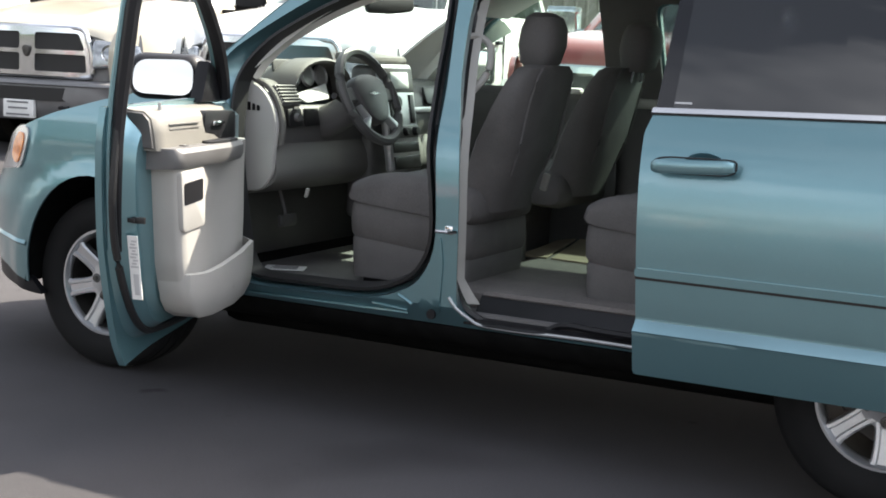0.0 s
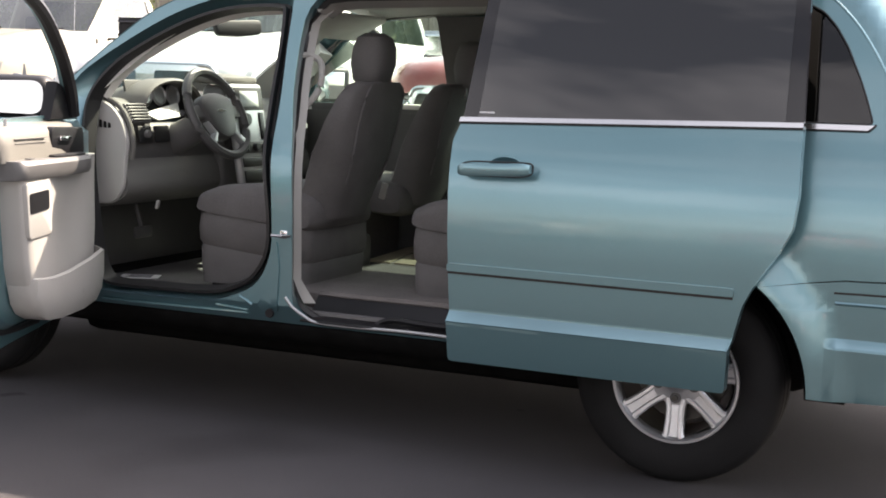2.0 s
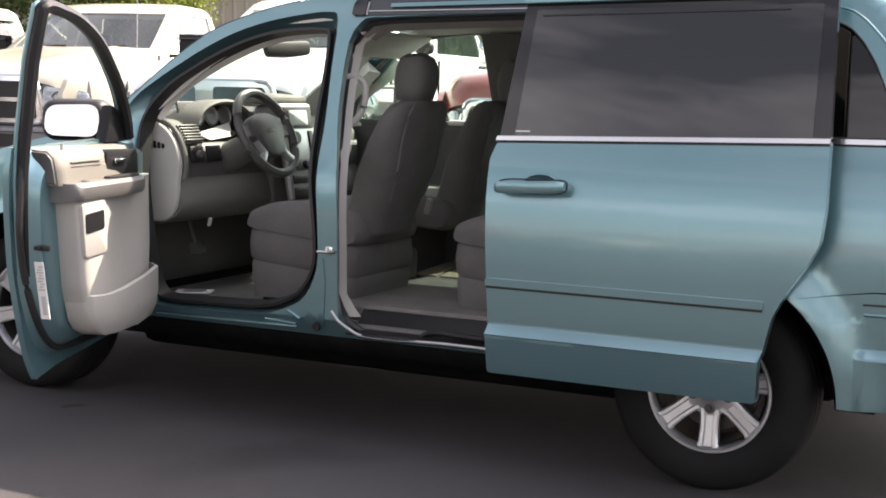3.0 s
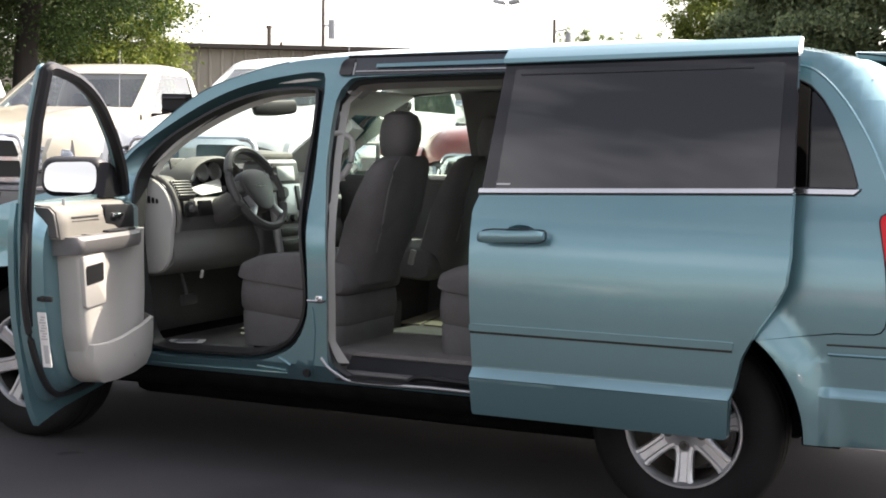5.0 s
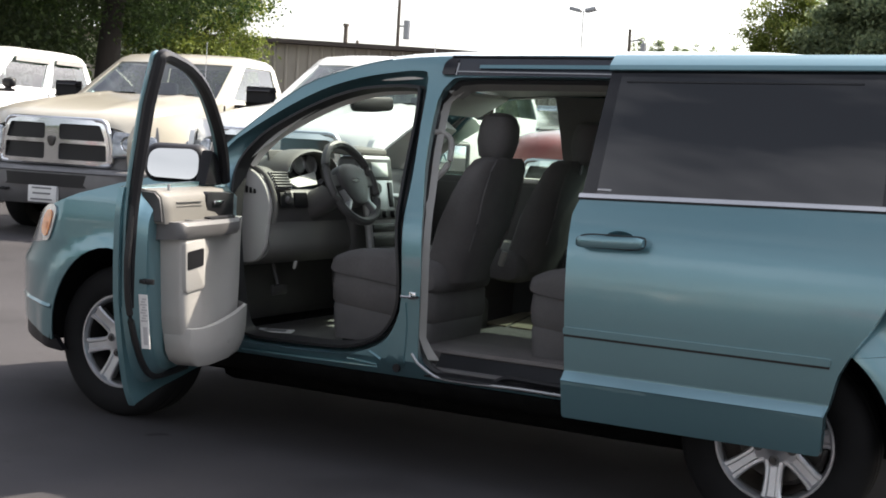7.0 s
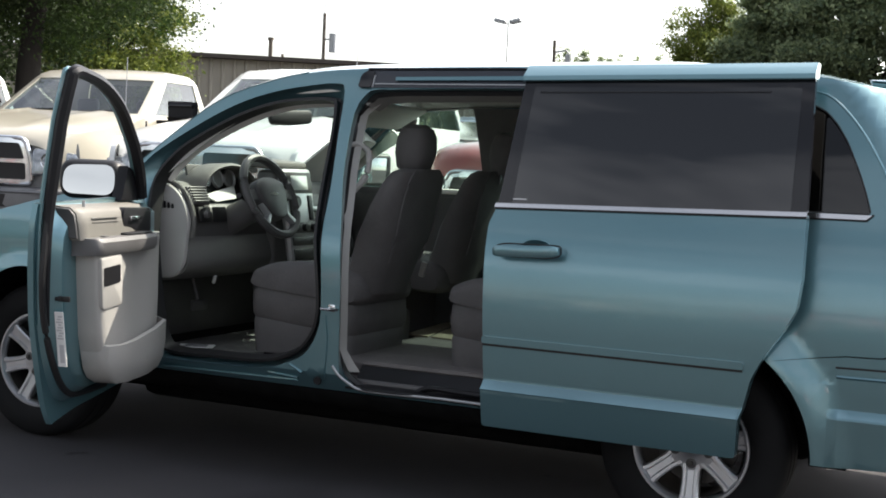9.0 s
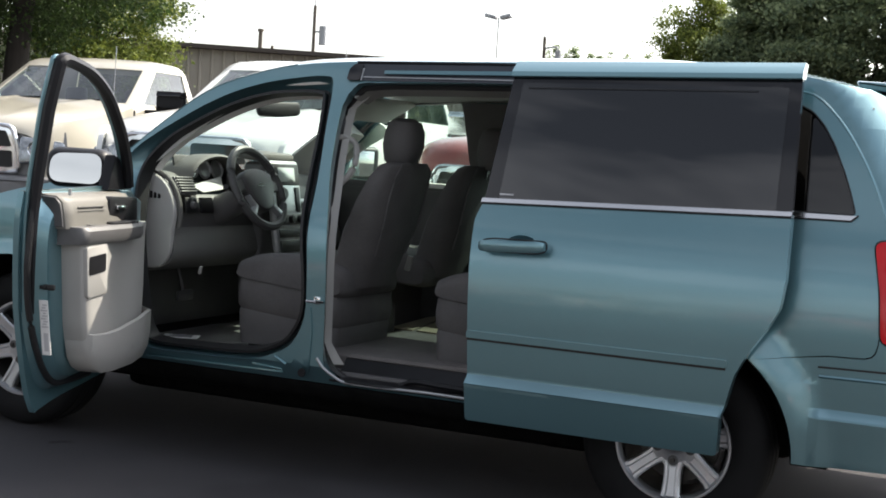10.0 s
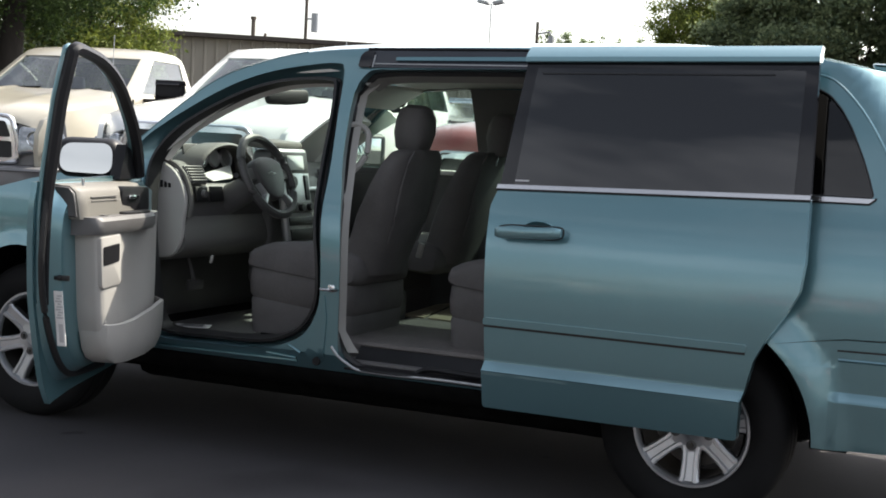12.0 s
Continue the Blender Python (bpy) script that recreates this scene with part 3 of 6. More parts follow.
part("hatch", thicken(loft(rows[:5]), 0.03), "paint", van)
part("hatch_glass", thicken(loft(rows[4:]), 0.006), "privacy", van)
part("spoiler", joined(prism(rnd_outline([(3.56, 1.678), (3.74, 1.672), (3.785, 1.652), (3.76, 1.632), (3.58, 1.645)], 0.015), "y", 0.40, WIDE - 0.40, 0.01)), "paint", van, "teal roof spoiler")
tail = rnd_outline([(3.715, 1.12), (4.05, 1.135), (4.09, 0.95), (4.08, 0.78), (3.765, 0.785), (3.75, 0.95)], 0.03)
part("lamp_seal", tube([(p[0], flank(p[0], p[1]) - 0.004, p[1]) for p in tail], 0.007, 6, True), "seal", van)
t = part("taillight", panel(tail, [], off(-0.012), 0.02, 0.05), "red", van, "red taillight with pale reversing lamp")
for z in (0.873, 0.908, 0.944):
    part("reversing_lens", panel(rnd_outline([(3.808, z - 0.0145), (4.05, z - 0.0145), (4.05, z + 0.0145), (3.803, z + 0.0145)], 0.01), [], off(-0.018), 0.008, 0.05), "redwhite", t)
part("taillight", other(panel(tail, [], off(-0.012), 0.02, 0.05)), "red", van)
bump_outline = arch(REAR_X, 0.35, 0.43, 52, 0) + [(3.55, 0.347), (4.14, 0.365), (4.15, 0.5), (4.14, 0.796), (3.7605, 0.796), (3.7585, 0.776), (3.753, 0.752), (3.741, 0.736), (3.72, 0.7285), (3.68, 0.7265), (3.60, 0.7245)]


def bumper_y(x, z):
    return flank(x, z - lerp(z, [0.36, 0.44, 0.60, 0.68], [0, 0.013, 0.013, 0])) - 0.003


for flip in (0, 1):
    bm = panel(bump_outline, [], bumper_y, 0.03, 0.035, 1, (0.514, 0.546))
    skin = part("rear_bumper", other(bm) if flip else bm, "paint", van)
    if not flip:
        curved(skin, bumper_y)
rows = []
for z in (0.365, 0.45, 0.514, 0.546, 0.6, 0.796):
    y0 = bumper_y(4.14, z)
    rows.append([(4.14 + 0.07 * (1 - (2 * s - 1) ** 2), y0 + (WIDE - 2 * y0) * s, z) for s in [j / 12 for j in range(13)]])
part("rear_bumper", thicken(loft(rows), 0.03), "paint", van)
part("rub_strip_gap", panel([(3.57, 0.684), (4.1, 0.694), (4.1, 0.701), (3.57, 0.690)], [], lambda x, z: bumper_y(x, z) - 0.004, 0.006, 0.04), "seal", van)
part("rub_strip", panel(rnd_outline([(3.575, 0.662), (4.1, 0.670), (4.1, 0.693), (3.575, 0.683)], 0.004), [], lambda x, z: bumper_y(x, z) - 0.003, 0.006, 0.04), "paint", van)
part("rub_ledge", loft([[(x, bumper_y(x, z0 + 0.012 * (x - 3.57)) - d, z0 + 0.012 * (x - 3.57)) for x in [3.575 + 0.045 * i for i in range(12)]] for z0, d in ((0.648, -0.001), (0.653, 0.006), (0.656, 0.007), (0.663, 0.001))]), "paint", van)
for flip in (0, 1):
    q = panel(QUARTER, [], off(0.012), 0.005, 0.2)
    part("quarter_glass", other(q) if flip else q, "quarter", van)
part("belt_trim", panel([(2.78, 1.176), (3.625, 1.184), (3.644, 1.200), (2.78, 1.193)], [], off(-0.008), 0.012, 0.2), "chrome", van)
part("belt_seal", panel([(2.78, 1.170), (3.628, 1.178), (3.648, 1.196), (3.650, 1.203), (3.644, 1.203), (3.625, 1.184), (2.78, 1.176)], [], off(-0.003), 0.005, 0.2), "seal", van)
part("quarter_seal", tube([(p[0], flank(p[0], p[1]) + 0.002, p[1]) for p in grown(QUARTER, -0.002)], 0.0035, 6, True), "seal", van)
CREASE = spline([(3.30, 1.632), (3.407, 1.62), (3.464, 1.599), (3.525, 1.546), (3.588, 1.472), (3.651, 1.376), (3.698, 1.288), (3.737, 1.20), (3.757, 1.14)], 4)
part("body_crease", tube([(p[0], flank(p[0], p[1]) + 0.0035, p[1]) for p in CREASE], 0.006, 8), "paint", van)
rg = part("door_glass", other(panel(R_FRONT_WIN, [], off(0.02), 0.004, 0.2)), "clear", van)
part("door_glass", other(panel(R_SLIDE_WIN, [], off(0.02), 0.004, 0.2)), "tinted", van)

# sliding-door rails and sills
part("upper_rail", panel(rnd_outline([(1.572, 1.603), (1.90, 1.607), (2.60, 1.617), (3.35, 1.624), (3.36, 1.688), (1.60, 1.678), (1.575, 1.66)], 0.012), [], off(-0.006), 0.012, 0.1), "rail", van, "dark gloss upper rail of the sliding door")
part("rail_cap", panel(rnd_outline([(1.574, 1.605), (1.634, 1.605), (1.634, 1.672), (1.602, 1.672), (1.577, 1.655)], 0.01), [], off(-0.013), 0.010, 0.1), "gloss_black", van)
part("rail_seam", panel([(1.637, 1.604), (1.641, 1.604), (1.641, 1.655), (1.637, 1.655)], [], off(-0.011), 0.008, 0.1), "silver", van)
part("rail_rib", panel([(1.74, 1.634), (2.28, 1.644), (3.3, 1.652), (3.3, 1.668), (2.28, 1.660), (1.74, 1.648)], [], off(-0.016), 0.012, 0.2), "paint", van)
part("rail_groove", panel([(1.645, 1.617), (3.3, 1.634), (3.3, 1.638), (1.645, 1.621)], [], off(-0.009), 0.006, 0.2), "silver", van)
part("rail_lip", tube([(x, flank(x, z) - 0.008, z) for x, z in ((1.60, 1.680), (2.2, 1.688), (3.35, 1.692))], 0.006, 6), "black", van)
part("rocker", prism(rnd_outline([(0.05, 0.385), (0.085, 0.325), (0.15, 0.29), (0.3, 0.28), (0.3, 0.385)], 0.03), "x", 0.46, 2.42, 0.01), "under_shade", van, "black rocker panel")
part("rocker", other(prism(rnd_outline([(0.05, 0.385), (0.085, 0.325), (0.15, 0.29), (0.3, 0.28), (0.3, 0.385)], 0.03), "x", 0.46, 2.68, 0.01)), "under_shade", van)


def seal_loop(outline, name, r, depth, inset=0.0, deeper=None):
    cx = sum(p[0] for p in outline) / len(outline)
    cz = sum(p[1] for p in outline) / len(outline)
    pts = [(p[0] + inset * (cx - p[0]), flank(p[0], p[1]) + depth + (deeper(p) if deeper else 0), p[1] + inset * (cz - p[1])) for p in outline]
    return part(name, tube(pts, r, 6, True), "seal", van)


seal_loop(FRONT_OPEN, "door_seal", 0.011, 0.076, 0.010)
seal_loop(SLIDE_OPEN, "door_seal", 0.015, 0.046, 0.0, pillar_fold)


def ring(outline, inset_x, inset_z, depth):
    """A trim band that runs inwards from an opening."""
    cx = (min(p[0] for p in outline) + max(p[0] for p in outline)) / 2
    cz = (min(p[1] for p in outline) + max(p[1] for p in outline)) / 2
    hx = max(p[0] for p in outline) - cx
    hz = max(p[1] for p in outline) - cz
    a = [(p[0], flank(p[0], p[1]) + 0.03, p[1]) for p in outline]
    b = [(p[0] - inset_x * (p[0] - cx) / hx, flank(p[0], p[1]) + depth, p[1] - inset_z * (p[1] - cz) / hz) for p in outline]
    a.append(a[0])
    b.append(b[0])
    return thicken(loft([a, b]), 0.012)


def band(points, in_x, in_z, y0, y1, cx, cz):
    """A trim band along part of an opening, running inwards."""
    a = [(p[0], flank(p[0], p[1]) + y0, p[1]) for p in points]
    b = [(p[0] + in_x * (1 if p[0] < cx else -1), flank(p[0], p[1]) + y1, p[1] + in_z * (1 if p[1] < cz else -1)) for p in points]
    return thicken(loft([a, b]), 0.012)


front_edge = [p for p in SLIDE_OPEN if p[0] < 1.70 and 0.44 < p[1] < 1.56]
front_edge.sort(key=lambda p: p[1])
part("opening_trim", band(front_edge, 0.036, 0.0, 0.09, 0.115, 2.2, 1.0), "grey", van, "grey trim beside the sliding door opening")
top_edge = sorted([p for p in SLIDE_OPEN if p[1] > 1.5], key=lambda p: p[0])
part("opening_trim", band(top_edge, 0.0, 0.02, 0.05, 0.16, 2.2, 1.0), "grey", van)
part("pillar_base", panel(rnd_outline([(1.505, 0.425), (1.60, 0.425), (1.612, 0.60), (1.60, 0.70), (1.585, 0.60), (1.545, 0.50)], 0.02), [], off(-0.006), 0.008, 0.03, 1, (0.455,)), "paint", van)
part("sill_ridge", tube([(x, flank(x, 0.415) - 0.002, lerp(x, [0.8, 1.5], [0.402, 0.412])) for x in (0.80, 1.0, 1.2, 1.35, 1.47)], 0.006, 8), "paint", van)
part("sill_rib", tube([(x, flank(x, 0.432) - 0.001, z) for x, z in ((1.33, 0.432), (1.40, 0.428), (1.47, 0.423))], 0.005, 8), "paint", van)
part("sill_rib", tube([(x, flank(x, 0.46) - 0.001, z) for x, z in ((1.44, 0.475), (1.47, 0.462), (1.495, 0.448))], 0.006, 8), "paint", van)
part("opening_trim", ring(FRONT_OPEN, 0.012, 0.012, 0.10), "seal", van)
a_edge = sorted([p for p in FRONT_OPEN if p[1] > 1.18 and p[0] < 1.46], key=lambda p: p[0])
part("pillar_trim", band(a_edge, 0.0, -0.024, 0.085, 0.15, 2.2, 3.0), "lining", van, "pale windscreen pillar trim")
part("sill_plate", joined(prism(rnd_outline([(0.035, 0.40), (0.04, 0.412), (0.12, 0.420), (0.165, 0.47), (0.185, 0.492), (0.21, 0.492), (0.21, 0.40)], 0.006), "x", 1.68, 2.70, 0.004), tube(spline([(1.97, 0.075, 0.405), (2.0, 0.085, 0.425), (2.06, 0.08, 0.435), (2.2, 0.07, 0.432), (2.69, 0.06, 0.428)], 4), 0.012, 6)), "black", van, "black step sill with a roller track")
part("step_carpet", prism([(0.170, 0.484), (0.181, 0.4965), (0.212, 0.4965), (0.212, 0.424)], "x", 1.685, 2.69, 0.002), "carpet", van, "grey carpet over the step")
low_edge = sorted([p for p in SLIDE_OPEN if p[1] < 0.5 and p[0] < 2.66], key=lambda p: p[0])
part("sill_edge", tube([(p[0], flank(p[0], p[1]) - 0.002, p[1]) for p in low_edge], 0.006, 6), "silver", van)
striker = part("door_striker", joined(box(1.615, 1.645, -0.006, 0.03, 0.705, 0.735, 0.003), tube([(1.60, -0.004, 0.715), (1.60, -0.035, 0.717), (1.64, -0.035, 0.717), (1.655, -0.004, 0.715)], 0.006, 6)), "chrome", van)
part("sill_plug", lathe([(0.0, -0.004), (0.016, -0.004), (0.018, 0.004)], 14), "black", van).location = (1.575, 0.0, 0.425)

# floor, lining and far-side trim
part("floor", box(0.45, 2.62, 0.10, WIDE - 0.10, 0.36, 0.43, 0.01), "fabric2", van, "grey carpeted floor")
part("rear_floor", box(1.46, 2.64, 0.19, WIDE - 0.19, 0.42, 0.487, 0.012), "carpet", van)
part("cargo_floor", box(2.63, 3.9, 0.34, WIDE - 0.34, 0.42, 0.486, 0.012), "carpet", van)
part("firewall", box(0.38, 0.46, 0.10, WIDE - 0.10, 0.36, 1.05, 0.01), "steering", van)
rows = []
for i in range(14):
    x = 1.15 + i * (3.65 - 1.15) / 13
    z = min(roof_edge_z(max(x, 1.3)), 1.70) - 0.075
    y0 = side_in(z) + 0.04
    bow = 0.12 * max(0, 1 - i / 4)
    rows.append([(x - bow * (1 - (2 * s - 1) ** 2), y0 + (WIDE - 2 * y0) * s, z + 0.05 * (1 - abs(2 * s - 1) ** 3)) for s in [j / 12 for j in range(13)]])
part("headliner", thicken(loft(rows), 0.012), "lining", van, "pale grey headliner")
trim_out = [(0.50, 0.40), (3.9, 0.40), (3.9, 1.1), (3.6, 1.60), (1.30, 1.59), (1.10, 1.54), (0.90, 1.44), (0.70, 1.28), (0.50, 1.10)]
part("far_trim", other(panel(trim_out, [R_FRONT_WIN, R_SLIDE_WIN, QUARTER], off(0.07), 0.02, 0.2)), "fabric2", van, "dark door and wall trim")
part("far_door_panel", other(panel(rnd_outline([(0.62, 0.42), (1.52, 0.42), (1.55, 0.75), (1.52, 1.13), (0.66, 1.13)], 0.08), [], off(0.105), 0.02, 0.1)), "dark", van)
part("far_door_pull", box(1.28, 1.40, 1.69, 1.74, 1.150, 1.176, 0.010), "lining", van)
part("sun_visor", moved(box(-0.10, 0.10, -0.28, 0.28, -0.012, 0.012, 0.01), pose(1.13, 1.36, 1.525, 0, -30, 0)), "lining", van)
part("sun_visor", moved(box(-0.09, 0.09, -0.26, 0.26, -0.012, 0.012, 0.01), pose(1.16, 0.60, 1.60, 0, -8, 0)), "lining", van)
part("belt_line_trim", other(box(1.62, 2.72, 0.16, 0.19, 1.10, 1.145, 0.01)), "grey", van)
bm = tube(spline([(1.555, 0.20, 1.165), (1.575, 0.235, 1.18), (1.612, 0.26, 1.235), (1.622, 0.27, 1.29), (1.605, 0.29, 1.345), (1.565, 0.27, 1.37), (1.545, 0.21, 1.365)], 5), 0.013, 8)
part("grab_handle", bm, "grey", van, "grey grab handle on the door pillar")
for flip in (0, 1):
    bm = loft([[(x, side_in(roof_edge_z(x)) + 0.10, roof_edge_z(x) - 0.03), (x + 0.05, side_in(roof_edge_z(x)) + 0.05, roof_edge_z(x) - 0.09), (x + 0.03, side_in(roof_edge_z(x)) + 0.14, roof_edge_z(x) - 0.08)] for x in [0.45 + (0.40 if flip else 0.9) * i / 9 for i in range(10)]], True, True)
    part("pillar_trim", other(bm) if flip else bm, "lining", van)
inner_line = [(0.40, 1.175), (0.491, 1.250), (0.57, 1.316), (0.655, 1.382), (0.78, 1.468), (0.88, 1.525)]
rows = []
for x, z in inner_line:
    rows.append([(x, 1.60, z), (x + 0.015, 1.66, z - 0.012), (x + 0.045, 1.73, z - 0.03), (x + 0.09, 1.78, z - 0.06), (x + 0.125, 1.80, z - 0.105)])
part("pillar_trim", thicken(loft(rows), 0.012), "lining", van, "broad pale windscreen pillar trim")
part("sail_trim", prism(rnd_outline([(0.42, 1.06), (0.74, 1.06), (0.74, 1.165), (0.60, 1.17), (0.62, 1.30), (0.53, 1.22)], 0.02), "y", 1.785, 1.81, 0.006), "lining", van)
m = moved(prism(rnd_outline([(-0.122, -0.030), (0.0, -0.037), (0.122, -0.030), (0.126, 0.034), (-0.126, 0.034)], 0.022, 5), "x", -0.015, 0.015, 0.007), pose(0.815, 0.965, 1.492, 4, -12, -22))
rv = part("rear_view_mirror", m, "seal", van, "black rear-view mirror")
part("mirror_stalk", tube([(0.80, 0.955, 1.52), (0.765, 0.95, 1.545), (0.74, 0.95, 1.555)], 0.012, 8), "black", rv)

# far exterior mirror
fm = part("far_mirror", joined(moved(box(-0.055, 0.055, -0.128, 0.128, -0.096, 0.096, 0.030, 3), pose(0.665, WIDE + 0.10, 1.25, 0, 0, -32)), tube([(0.70, WIDE - 0.08, 1.17), (0.68, WIDE + 0.03, 1.20)], 0.03, 8)), "black", van, "black door mirror")
part("mirror_pane", moved(box(-0.003, 0.003, -0.094, 0.090, -0.070, 0.070, 0.003), pose(0.665, WIDE + 0.10, 1.25, 0, 0, -32) @ pose(0.056, -0.004, 0)), "mirror", fm)

# dashboard
def dash_strip(name, pts, mat, y0, y1, parent, n=18, bow=0.05, label=""):
    rows = []
    for i in range(n + 1):
        y = y0 + (y1 - y0) * i / n
        s = (y - WIDE / 2) / 0.75
        rows.append([(p[0] - bow * (s * s) * 0.6, y, p[1]) for p in pts])
    return part(name, thicken(loft(rows), 0.012), mat, parent, label)


D0, D1 = 0.225, WIDE - 0.225
TOP_LINE = [(0.10, 1.10), (0.35, 1.145), (0.55, 1.175), (0.66, 1.175), (0.72, 1.15)]
FACE_LINE = [(0.72, 1.152), (0.765, 1.10), (0.785, 1.0), (0.775, 0.935)]
dashboard = dash_strip("dashboard", spline(TOP_LINE, 4), "dash_top", D0, 0.40, van, 4, label="grey two-tone dashboard")
dash_strip("dash_top", spline(TOP_LINE[:3] + [(0.58, 1.168)], 4), "dash_top", 0.40, 0.80, dashboard, 8)
dash_strip("dash_top", spline(TOP_LINE, 4), "dash_top", 0.80, D1, dashboard, 10)
dash_strip("dash_face", spline(FACE_LINE, 4), "dark", D0, 0.40, dashboard, 4)
dash_strip("dash_face", spline([(0.70, 1.072), (0.755, 1.075), (0.785, 1.0), (0.775, 0.935)], 4), "dark", 0.40, 0.80, dashboard, 8)
dash_strip("dash_face", spline(FACE_LINE, 4), "dark", 0.80, D1, dashboard, 10)
dash_strip("knee_panel", spline([(0.775, 0.937), (0.80, 0.88), (0.80, 0.80), (0.70, 0.745), (0.50, 0.72)], 4), "knee", D0, D1, dashboard)
end = spline([(0.50, 1.14), (0.62, 1.172), (0.68, 1.160), (0.73, 1.125), (0.765, 1.07), (0.782, 1.00), (0.772, 0.91), (0.765, 0.83), (0.72, 0.765), (0.64, 0.755), (0.52, 0.78), (0.48, 0.95)], 4, True)
cap = part("dash_end", prism(end, "y", D0 - 0.02, D0 + 0.012, 0.010), "dash_end", dashboard, "light grey end panel with air slots")
part("cap_rim", tube([(p[0], D0 + 0.016, p[1]) for p in spline([(0.60, 1.175), (0.68, 1.168), (0.735, 1.135), (0.772, 1.075), (0.790, 1.00), (0.782, 0.935)], 5)], 0.012, 8), "dash_top", dashboard)
for i in range(4):
    part("air_slot", prism(rnd_outline([(0.632 + i * 0.021, 1.060), (0.646 + i * 0.021, 1.060), (0.644 + i * 0.021, 1.097 - i * 0.006), (0.632 + i * 0.021, 1.097 - i * 0.005)], 0.004, 2), "y", D0 - 0.0225, D0 - 0.015), "seal", dashboard)
vent = part("air_vent", moved(box(-0.012, 0.012, -0.068, 0.068, -0.045, 0.045, 0.012), pose(0.752, 0.315, 1.118, 0, -30, 0)), "dark", dashboard)
for i in range(6):
    part("vent_slat", moved(box(-0.004, 0.006, -0.060, 0.060, -0.003, 0.003, 0.001), pose(0.752, 0.315, 1.118, 0, -30, 0) @ pose(0.012, 0, -0.034 + i * 0.0135)), "seal", vent)
sw = part("switch_panel", moved(box(-0.006, 0.006, -0.045, 0.045, -0.035, 0.035, 0.008), pose(0.785, 0.325, 1.035, 0, -12, 0)), "seal", dashboard)
part("light_knob", moved(lathe([(0, -0.012), (0.014, -0.012), (0.017, 0.004)], 14), pose(0.797, 0.325, 1.037, 0, 0, 90)), "dark", sw)
part("switch_panel", moved(box(-0.006, 0.006, -0.05, 0.05, -0.035, 0.035, 0.008), pose(0.787, 0.44, 1.035, 0, -12, 0)), "seal", dashboard)
# cluster hood
rows = []
for i in range(17):
    a = math.pi * i / 16
    c, s = math.cos(a), math.sin(a) ** 0.75
    rows.append([(0.36, 0.59 - 0.19 * c, 1.12 + 0.06 * s), (0.50, 0.59 - 0.22 * c, 1.12 + 0.095 * s), (0.64, 0.59 - 0.235 * c, 1.115 + 0.145 * s), (0.735, 0.59 - 0.225 * c, 1.11 + 0.155 * s), (0.75, 0.59 - 0.215 * c, 1.11 + 0.145 * s)])
part("cluster_hood", thicken(loft(rows), 0.014), "dash_top", dashboard)
part("cluster", moved(box(-0.006, 0.006, -0.20, 0.20, -0.085, 0.085, 0.03), pose(0.645, 0.59, 1.17, 0, -14, 0)), "seal", dashboard)
for y in (0.50, 0.60, 0.70):
    part("gauge", moved(lathe([(0.0, -0.004), (0.036, -0.004), (0.042, -0.010), (0.046, 0.002)], 24), pose(0.655, y, 1.19, 0, 0, 90) @ Matrix.Rotation(radians(-14), 4, "X")), "silver", dashboard)
part("gauge_faces", moved(prism(rnd_outline([(-0.13, -0.012), (-0.05, -0.045), (0.118, -0.030), (0.130, 0.034)], 0.008), "x", -0.004, 0.004), pose(0.70, 0.56, 1.128, 0, -24, 0)), "gauge_white", dashboard, "sunlit white gauge panel")
# centre stack
stack = part("console_face", moved(box(-0.02, 0.02, -0.13, 0.13, -0.25, 0.20, 0.03, 3), pose(0.875, 0.97, 1.05, 0, -10, 0)), "silver", van, "silver centre stack with radio and climate knobs")
sm = pose(0.897, 0.97, 1.05, 0, -10, 0)
part("radio_bezel", moved(box(-0.003, 0.002, -0.115, 0.115, 0.085, 0.185, 0.008), sm), "seal", stack)
part("radio_screen", moved(box(-0.004, 0.004, -0.075, 0.075, 0.10, 0.17, 0.006), sm), "screen", stack)
for y in (-0.085, 0.085):
    part("stack_vent", moved(box(-0.004, 0.004, y - 0.018, y + 0.018, -0.045, 0.075, 0.008), sm), "seal", stack)
part("clock_dial", moved(moved(lathe([(0, -0.008), (0.024, -0.008), (0.03, 0.0)], 18), pose(0, -0.03, 0.045, 0, 0, 90)), sm), "seal", stack)
part("climate_panel", moved(box(-0.003, 0.003, -0.12, 0.12, -0.105, -0.055, 0.008), sm), "dark", stack)
for y in (-0.08, 0.0, 0.08):
    part("knob", moved(moved(lathe([(0, -0.022), (0.016, -0.022), (0.02, 0.0)], 14), pose(0, y, -0.08, 0, 0, 90)), sm), "seal", stack)
part("button_row", moved(box(-0.003, 0.003, -0.11, 0.11, -0.165, -0.125, 0.008), sm), "seal", stack)
part("cubby", moved(box(-0.003, 0.003, -0.11, 0.11, -0.235, -0.18, 0.008), sm), "seal", stack)
part("stack_hood", moved(box(-0.16, 0.03, -0.15, 0.15, -0.02, 0.02, 0.018), pose(0.80, 0.97, 1.262, 0, 4, 0)), "dash_top", stack)
part("stack_body", box(0.70, 0.82, 0.85, 1.09, 0.60, 1.24, 0.03, 3), "dark", stack)
part("glovebox_trim", moved(box(-0.006, 0.006, -0.26, 0.26, -0.012, 0.012, 0.004), pose(0.785, 1.40, 1.05, 0, -10, 0)), "silver", dashboard)
part("passenger_vent", moved(box(-0.006, 0.006, -0.09, 0.09, -0.04, 0.04, 0.01), pose(0.762, 1.50, 1.11, 0, -20, 0)), "seal", dashboard)

